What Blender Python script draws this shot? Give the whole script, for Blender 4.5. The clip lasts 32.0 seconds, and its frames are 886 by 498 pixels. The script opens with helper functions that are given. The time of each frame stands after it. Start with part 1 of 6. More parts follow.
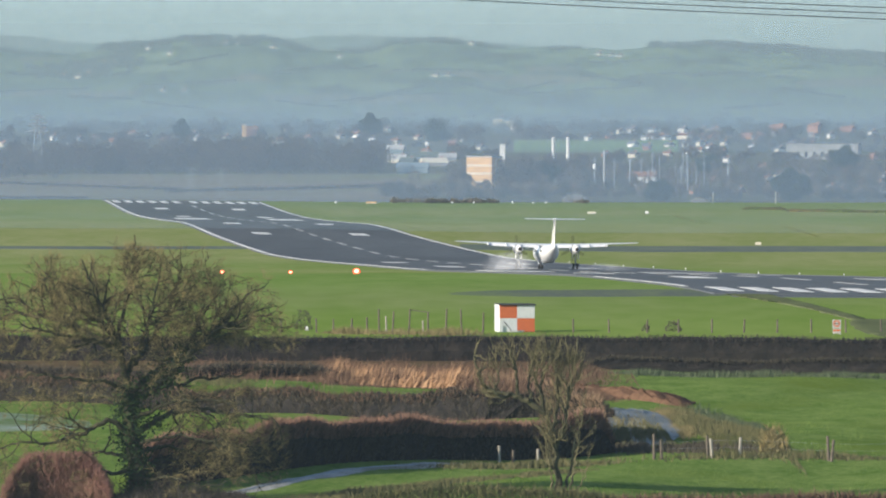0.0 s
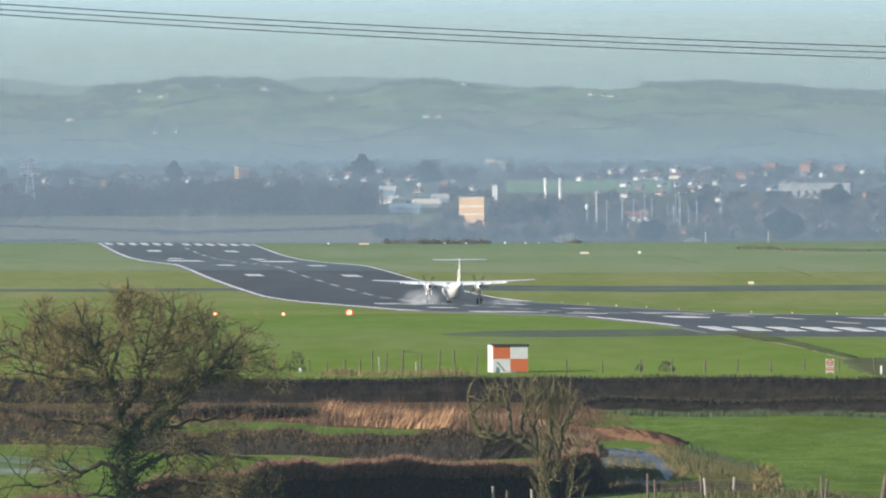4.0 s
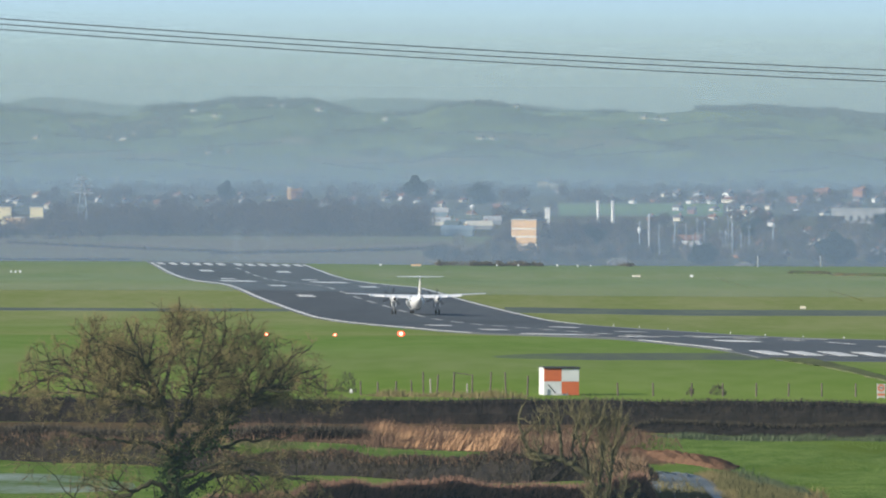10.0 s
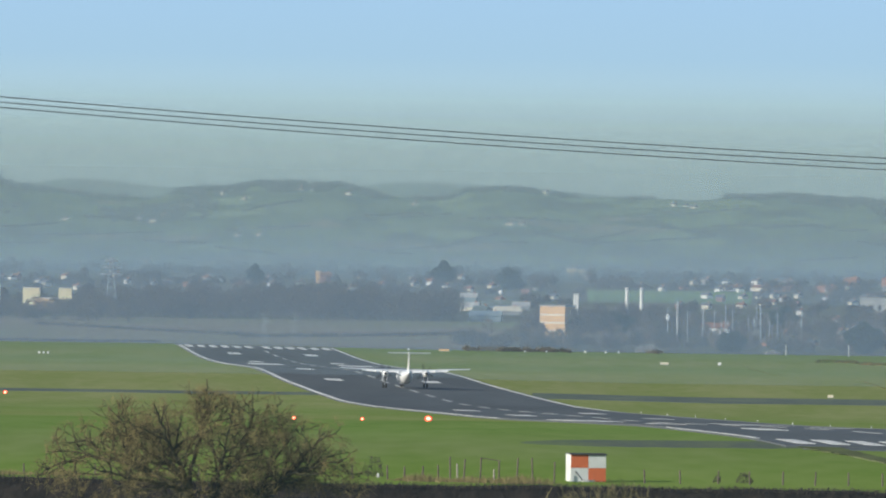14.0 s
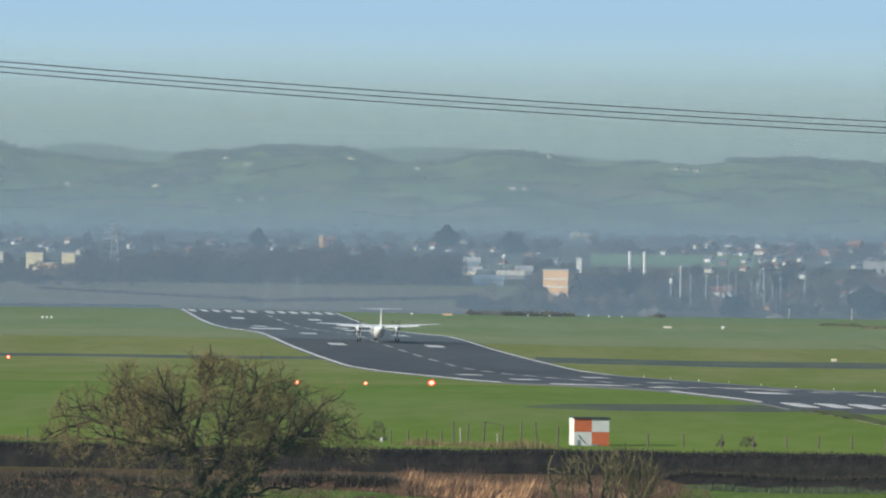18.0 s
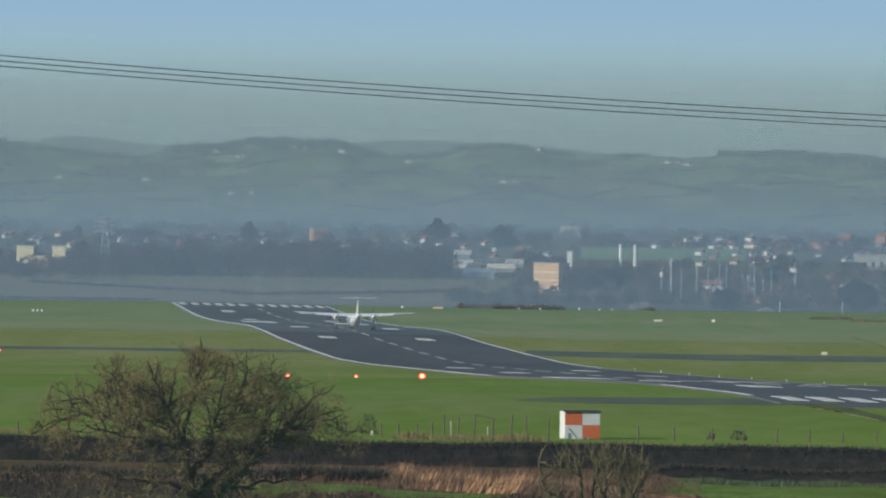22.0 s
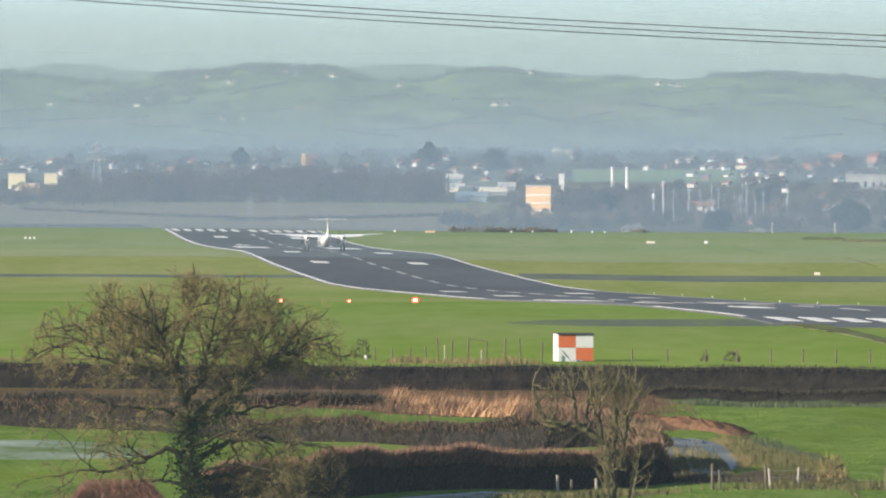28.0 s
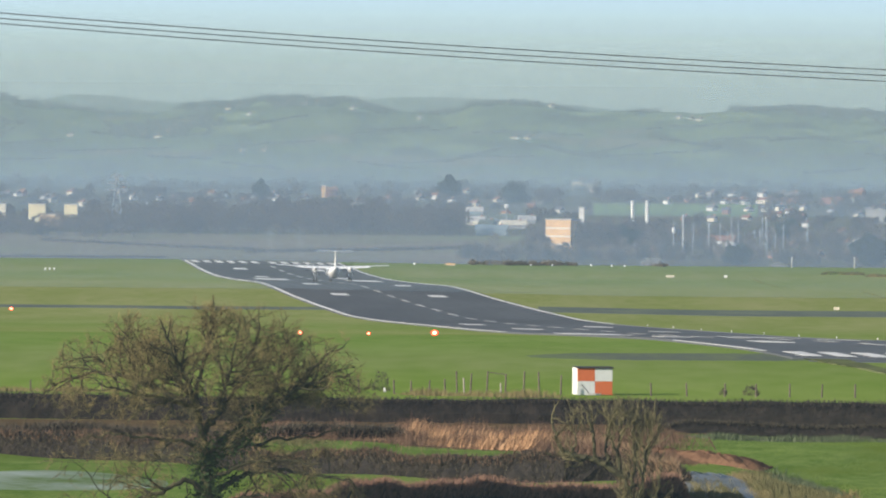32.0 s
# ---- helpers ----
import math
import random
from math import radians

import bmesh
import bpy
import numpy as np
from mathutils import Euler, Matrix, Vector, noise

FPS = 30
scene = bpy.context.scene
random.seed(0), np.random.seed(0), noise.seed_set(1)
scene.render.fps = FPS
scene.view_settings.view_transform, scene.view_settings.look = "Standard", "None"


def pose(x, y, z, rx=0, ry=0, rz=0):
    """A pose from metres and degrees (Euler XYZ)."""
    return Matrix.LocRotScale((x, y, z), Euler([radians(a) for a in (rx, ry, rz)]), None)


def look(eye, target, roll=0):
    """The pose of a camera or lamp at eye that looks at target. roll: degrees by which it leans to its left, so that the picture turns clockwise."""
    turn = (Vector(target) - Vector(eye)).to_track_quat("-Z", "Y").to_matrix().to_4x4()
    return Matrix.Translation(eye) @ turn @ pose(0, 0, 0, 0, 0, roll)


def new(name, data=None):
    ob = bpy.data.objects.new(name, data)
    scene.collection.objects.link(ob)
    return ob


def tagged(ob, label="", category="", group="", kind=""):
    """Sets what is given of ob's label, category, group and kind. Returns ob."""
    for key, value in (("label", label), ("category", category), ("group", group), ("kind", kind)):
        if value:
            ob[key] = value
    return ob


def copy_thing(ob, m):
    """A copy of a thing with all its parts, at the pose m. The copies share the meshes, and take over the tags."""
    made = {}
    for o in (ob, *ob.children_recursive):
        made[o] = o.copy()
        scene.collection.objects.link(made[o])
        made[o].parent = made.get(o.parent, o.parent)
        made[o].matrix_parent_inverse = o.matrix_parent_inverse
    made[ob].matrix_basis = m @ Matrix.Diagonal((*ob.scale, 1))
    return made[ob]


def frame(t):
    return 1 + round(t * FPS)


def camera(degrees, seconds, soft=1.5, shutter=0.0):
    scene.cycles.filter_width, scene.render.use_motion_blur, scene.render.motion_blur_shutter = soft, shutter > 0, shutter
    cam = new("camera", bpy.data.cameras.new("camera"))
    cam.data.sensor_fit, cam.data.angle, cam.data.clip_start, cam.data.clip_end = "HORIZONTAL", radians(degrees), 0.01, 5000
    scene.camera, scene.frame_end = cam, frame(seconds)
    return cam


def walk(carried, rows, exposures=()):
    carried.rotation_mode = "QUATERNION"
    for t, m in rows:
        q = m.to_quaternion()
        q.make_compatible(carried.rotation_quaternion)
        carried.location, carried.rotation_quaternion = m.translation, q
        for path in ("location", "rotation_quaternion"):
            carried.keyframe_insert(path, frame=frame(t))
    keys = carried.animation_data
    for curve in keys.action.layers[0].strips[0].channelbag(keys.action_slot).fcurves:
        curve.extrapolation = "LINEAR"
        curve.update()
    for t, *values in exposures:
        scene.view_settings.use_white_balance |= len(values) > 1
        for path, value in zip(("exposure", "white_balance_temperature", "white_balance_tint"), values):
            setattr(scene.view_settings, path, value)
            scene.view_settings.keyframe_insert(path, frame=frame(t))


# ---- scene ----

# ================= camera: hand-held on a hillside, long lens =================
# Bearings and dips are given in steps of 1/18000 radian; the datum bearing runs along +y, dip 0 is level.
UNIT = 18000.0
EYE = Vector((0.0, 0.0, 15.5))


def survey(u, v, d):
    """The point at bearing u and dip v, d metres out."""
    return Vector((u * d / UNIT, d, EYE.z - v * d / UNIT))


def aim(u, v, roll):
    return look(EYE, survey(u, v, 1000.0), roll)


cam = camera(4.9895, 32.0, soft=2.05)
walk(cam, [
    (0, aim(-0.1, 171.2, 0.027)),
    (0.5, aim(-10.7, 166.8, 0.075)),
    (1, aim(-9.3, 151.6, 0.131)),
    (1.5, aim(12.2, 145.3, 0.108)),
    (2, aim(41.2, 148.4, 0.097)),
    (2.5, aim(41.2, 147.5, 0.013)),
    (3, aim(39.4, 136.1, -0.032)),
    (3.5, aim(37.0, 105.0, -0.118)),
    (4, aim(12.9, 98.8, -0.251)),
    (4.5, aim(-8.9, 86.4, -0.438)),
    (6.5, aim(-50.4, 28.9, 0.354)),
    (7, aim(-72.8, 27.2, 0.337)),
    (7.5, aim(-69.6, 20.6, 0.390)),
    (8, aim(-71.2, 27.3, 0.441)),
    (8.5, aim(-75.6, 48.4, 0.469)),
    (9, aim(-78.4, 58.4, 0.342)),
    (9.5, aim(-83.6, 66.7, 0.359)),
    (10, aim(-79.4, 60.0, 0.200)),
    (10.5, aim(-81.0, 53.8, 0.315)),
    (11, aim(-75.4, 50.7, 0.376)),
    (11.5, aim(-75.3, 63.7, 0.448)),
    (12, aim(-77.4, 88.6, 0.393)),
    (12.5, aim(-83.7, 70.7, 0.525)),
    (13, aim(-88.6, -27.8, 0.657)),
    (13.5, aim(-102.4, -97.7, 0.719)),
    (14, aim(-131.5, -90.2, 0.808)),
    (14.5, aim(-329.2, -82.7, 0.679)),
    (15, aim(-224.7, -0.6, 0.425)),
    (15.5, aim(-170.9, 13.3, 0.472)),
    (17.5, aim(-124.3, -18.1, 0.745)),
    (18, aim(-136.1, -26.8, 0.716)),
    (18.5, aim(-132.4, -26.0, 0.679)),
    (19, aim(-146.2, 9.8, 0.800)),
    (19.5, aim(-144.9, -33.3, 0.781)),
    (20, aim(-160.7, -151.0, 0.718)),
    (20.5, aim(-65.5, -251.8, 1.126)),
    (21, aim(-111.2, -171.4, 0.838)),
    (21.5, aim(-139.1, -68.6, 0.735)),
    (22, aim(-119.3, -15.1, 0.721)),
    (22.5, aim(-265.1, 79.1, 0.540)),
    (23, aim(-238.5, 72.6, 0.593)),
    (23.5, aim(-217.9, 67.6, 0.760)),
    (24, aim(-180.0, 77.3, 0.813)),
    (24.5, aim(-161.3, 83.3, 0.772)),
    (25, aim(-153.1, 106.5, 0.736)),
    (25.5, aim(-144.9, 150.7, 0.747)),
    (27.5, aim(-85.4, 150.7, 0.175)),
    (28, aim(-104.5, 119.8, 0.193)),
    (28.5, aim(-95.9, 44.0, -0.062)),
    (29, aim(-95.5, 44.3, 0.018)),
    (29.5, aim(-108.1, 72.8, 0.117)),
    (30, aim(-106.6, 81.8, 0.160)),
    (30.5, aim(-99.0, 88.7, 0.278)),
    (31, aim(-95.0, 83.9, 0.461)),
    (31.5, aim(-124.7, 76.5, 0.623)),
    (32, aim(-139.7, 61.9, 0.492))
], exposures=[
    (0, 0.43, 6500, 10), (1, 0.51, 6500, 10), (2, 0.53, 6500, 10), (4, 0.42, 6550, 10), (7, 0.18, 6450, 9), (9, 0.28, 6350, 9), (11, 0.28, 6400, 9), (12, 0.31, 6400, 9), (13, 0.25, 6350, 8), (14, 0.08, 6400, 7), (14.5, 0.04, 6400, 7), (15, 0.03, 6400, 8),
    (18, 0.03, 6400, 7), (20, 0.03, 6400, 8), (21, -0.28, 6350, 6), (22, -0.30, 6250, 6), (23, -0.04, 6150, 4), (25, 0.26, 6350, 8), (28, 0.62, 6950, 11), (29, 0.50, 6850, 11), (30, 0.48, 6850, 11), (32, 0.43, 6800, 11)

])

# ================= sky and sun: low winter sun from the south =================
SUN_EL, SUN_AZ = radians(19.0), radians(-122.0)      # azimuth from +y, clockwise
sun_way = Vector((math.sin(SUN_AZ) * math.cos(SUN_EL), math.cos(SUN_AZ) * math.cos(SUN_EL), math.sin(SUN_EL)))
world = bpy.data.worlds.new("winter_sky")
scene.world = world
world.use_nodes = True
wn, wl = world.node_tree.nodes, world.node_tree.links
wn.clear()
w_out = wn.new("ShaderNodeOutputWorld")
w_bg = wn.new("ShaderNodeBackground")
w_sky = wn.new("ShaderNodeTexSky")
w_sky.sky_type = "NISHITA"
w_sky.sun_disc = False
w_sky.sun_elevation, w_sky.sun_rotation = SUN_EL, SUN_AZ
w_sky.air_density, w_sky.dust_density, w_sky.ozone_density = 1.0, 0.6, 2.0
w_gain = wn.new("ShaderNodeVectorMath")
w_gain.operation = "SCALE"
w_gain.inputs[3].default_value = 0.115
wl.new(w_sky.outputs[0], w_gain.inputs[0])
# the haze layer on the horizon: grey-green below, clear blue above about two degrees
w_tc = wn.new("ShaderNodeTexCoord")
w_sep = wn.new("ShaderNodeSeparateXYZ")
wl.new(w_tc.outputs["Generated"], w_sep.inputs[0])
w_map = wn.new("ShaderNodeMapRange")
w_map.inputs["From Min"].default_value, w_map.inputs["From Max"].default_value = 0.0, 0.04
wl.new(w_sep.outputs["Z"], w_map.inputs["Value"])
w_ramp = wn.new("ShaderNodeValToRGB")
els = w_ramp.color_ramp.elements
els[0].color, els[1].color = (0.37, 0.49, 0.53, 1), (0.34, 0.54, 0.80, 1)
for p, c in ((0.24, (0.51, 0.63, 0.585, 1)), (0.32, (0.55, 0.68, 0.62, 1)), (0.44, (0.46, 0.615, 0.65, 1)), (0.60, (0.385, 0.575, 0.745, 1)), (0.76, (0.38, 0.58, 0.80, 1))):
    els.new(p).color = c
wl.new(w_map.outputs[0], w_ramp.inputs[0])
w_up = wn.new("ShaderNodeMapRange")
w_up.inputs["From Min"].default_value, w_up.inputs["From Max"].default_value = 0.05, 0.3
wl.new(w_sep.outputs["Z"], w_up.inputs["Value"])
w_mix = wn.new("ShaderNodeMix")
w_mix.data_type = "RGBA"
wl.new(w_up.outputs[0], w_mix.inputs[0])
wl.new(w_ramp.outputs[0], w_mix.inputs[6])
wl.new(w_gain.outputs[0], w_mix.inputs[7])
wl.new(w_mix.outputs[2], w_bg.inputs[0])
wl.new(w_bg.outputs[0], w_out.inputs[0])

sun = new("sun", bpy.data.lights.new("sun", "SUN"))
sun.data.energy, sun.data.angle, sun.data.color = 4.8, radians(0.6), (1.0, 0.91, 0.77)
sun.matrix_world = look((0, 0, 400), Vector((0, 0, 400)) - sun_way)


# ================= materials =================
def material(name, c1, c2=None, size=1.0, rough=0.85, bump=0.0, metal=0.0, fine=0.0, stretch=(1, 1, 1), local=False,
             island=0.0, spec=0.3, glow=0.0, c3=None, along=None):
    """Two-scale noise between c1 and c2 (and broad stains of c3), grain and relief; size in metres."""
    m = bpy.data.materials.new(name)
    m.use_nodes = True
    n, l = m.node_tree.nodes, m.node_tree.links
    b = n["Principled BSDF"]
    b.inputs["Roughness"].default_value, b.inputs["Metallic"].default_value = rough, metal
    b.inputs["Specular IOR Level"].default_value = spec
    b.inputs["Base Color"].default_value = (*c1, 1)
    if glow:
        b.inputs["Emission Color"].default_value = (*c1, 1)
        b.inputs["Emission Strength"].default_value = glow
        return m
    if c2 is None:
        c2 = tuple(x * 0.82 for x in c1)
    if local:
        src = n.new("ShaderNodeTexCoord").outputs["Object"]
    else:
        src = n.new("ShaderNodeNewGeometry").outputs["Position"]
    mp = n.new("ShaderNodeMapping")
    mp.inputs["Scale"].default_value = [s / size for s in stretch]
    l.new(src, mp.inputs[0])
    t1 = n.new("ShaderNodeTexNoise")
    t1.inputs["Scale"].default_value, t1.inputs["Detail"].default_value = 1.0, 5.0
    l.new(mp.outputs[0], t1.inputs["Vector"])
    t2 = n.new("ShaderNodeTexNoise")
    t2.inputs["Scale"].default_value, t2.inputs["Detail"].default_value = 7.3, 3.0
    l.new(mp.outputs[0], t2.inputs["Vector"])
    add = n.new("ShaderNodeMath")
    add.operation = "MULTIPLY_ADD"
    l.new(t2.outputs[0], add.inputs[0])
    add.inputs[1].default_value = 0.5 + fine
    l.new(t1.outputs[0], add.inputs[2])
    rng = n.new("ShaderNodeMapRange")
    rng.inputs["From Min"].default_value, rng.inputs["From Max"].default_value = 0.55 + fine * 0.4, 0.95 + fine * 0.6
    l.new(add.outputs[0], rng.inputs[0])
    fac = rng.outputs[0]
    if island:
        g = n.new("ShaderNodeNewGeometry")
        mm = n.new("ShaderNodeMath")
        mm.operation = "MULTIPLY_ADD"
        l.new(g.outputs["Random Per Island"], mm.inputs[0])
        mm.inputs[1].default_value = island
        k = n.new("ShaderNodeMath")
        k.operation = "MULTIPLY"
        l.new(fac, k.inputs[0])
        k.inputs[1].default_value = 1.0 - island
        l.new(k.outputs[0], mm.inputs[2])
        fac = mm.outputs[0]
    mix = n.new("ShaderNodeMix")
    mix.data_type = "RGBA"
    l.new(fac, mix.inputs[0])
    mix.inputs[6].default_value, mix.inputs[7].default_value = (*c1, 1), (*c2, 1)
    col = mix.outputs[2]
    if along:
        # broad bands of grass colour along y, bluer far out, borders blurred by noise
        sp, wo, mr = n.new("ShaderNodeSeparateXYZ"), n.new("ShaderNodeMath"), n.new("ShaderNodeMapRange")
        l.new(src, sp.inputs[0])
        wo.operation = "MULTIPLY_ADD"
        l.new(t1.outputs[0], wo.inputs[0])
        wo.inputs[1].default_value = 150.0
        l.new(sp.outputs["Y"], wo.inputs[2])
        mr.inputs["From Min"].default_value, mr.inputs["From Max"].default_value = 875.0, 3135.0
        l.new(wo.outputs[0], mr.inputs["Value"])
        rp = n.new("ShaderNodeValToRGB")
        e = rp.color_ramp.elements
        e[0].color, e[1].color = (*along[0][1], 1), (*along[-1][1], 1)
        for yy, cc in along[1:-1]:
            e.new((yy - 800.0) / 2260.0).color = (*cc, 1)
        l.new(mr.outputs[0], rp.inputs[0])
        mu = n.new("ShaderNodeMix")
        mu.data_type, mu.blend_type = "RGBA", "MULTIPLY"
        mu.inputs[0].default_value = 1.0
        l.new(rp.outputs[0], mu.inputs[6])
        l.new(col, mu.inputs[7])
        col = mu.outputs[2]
    if c3:
        t3 = n.new("ShaderNodeTexNoise")
        t3.inputs["Scale"].default_value, t3.inputs["Detail"].default_value = 0.23, 4.0
        l.new(mp.outputs[0], t3.inputs["Vector"])
        r3 = n.new("ShaderNodeMapRange")
        r3.inputs["From Min"].default_value, r3.inputs["From Max"].default_value = 0.5, 0.66
        l.new(t3.outputs[0], r3.inputs[0])
        m3 = n.new("ShaderNodeMix")
        m3.data_type = "RGBA"
        l.new(r3.outputs[0], m3.inputs[0])
        l.new(col, m3.inputs[6])
        m3.inputs[7].default_value = (*c3, 1)
        col = m3.outputs[2]
    l.new(col, b.inputs["Base Color"])
    if bump:
        bp = n.new("ShaderNodeBump")
        bp.inputs["Strength"].default_value, bp.inputs["Distance"].default_value = bump, size * 0.1
        l.new(add.outputs[0], bp.inputs["Height"])
        l.new(bp.outputs[0], b.inputs["Normal"])
    return m


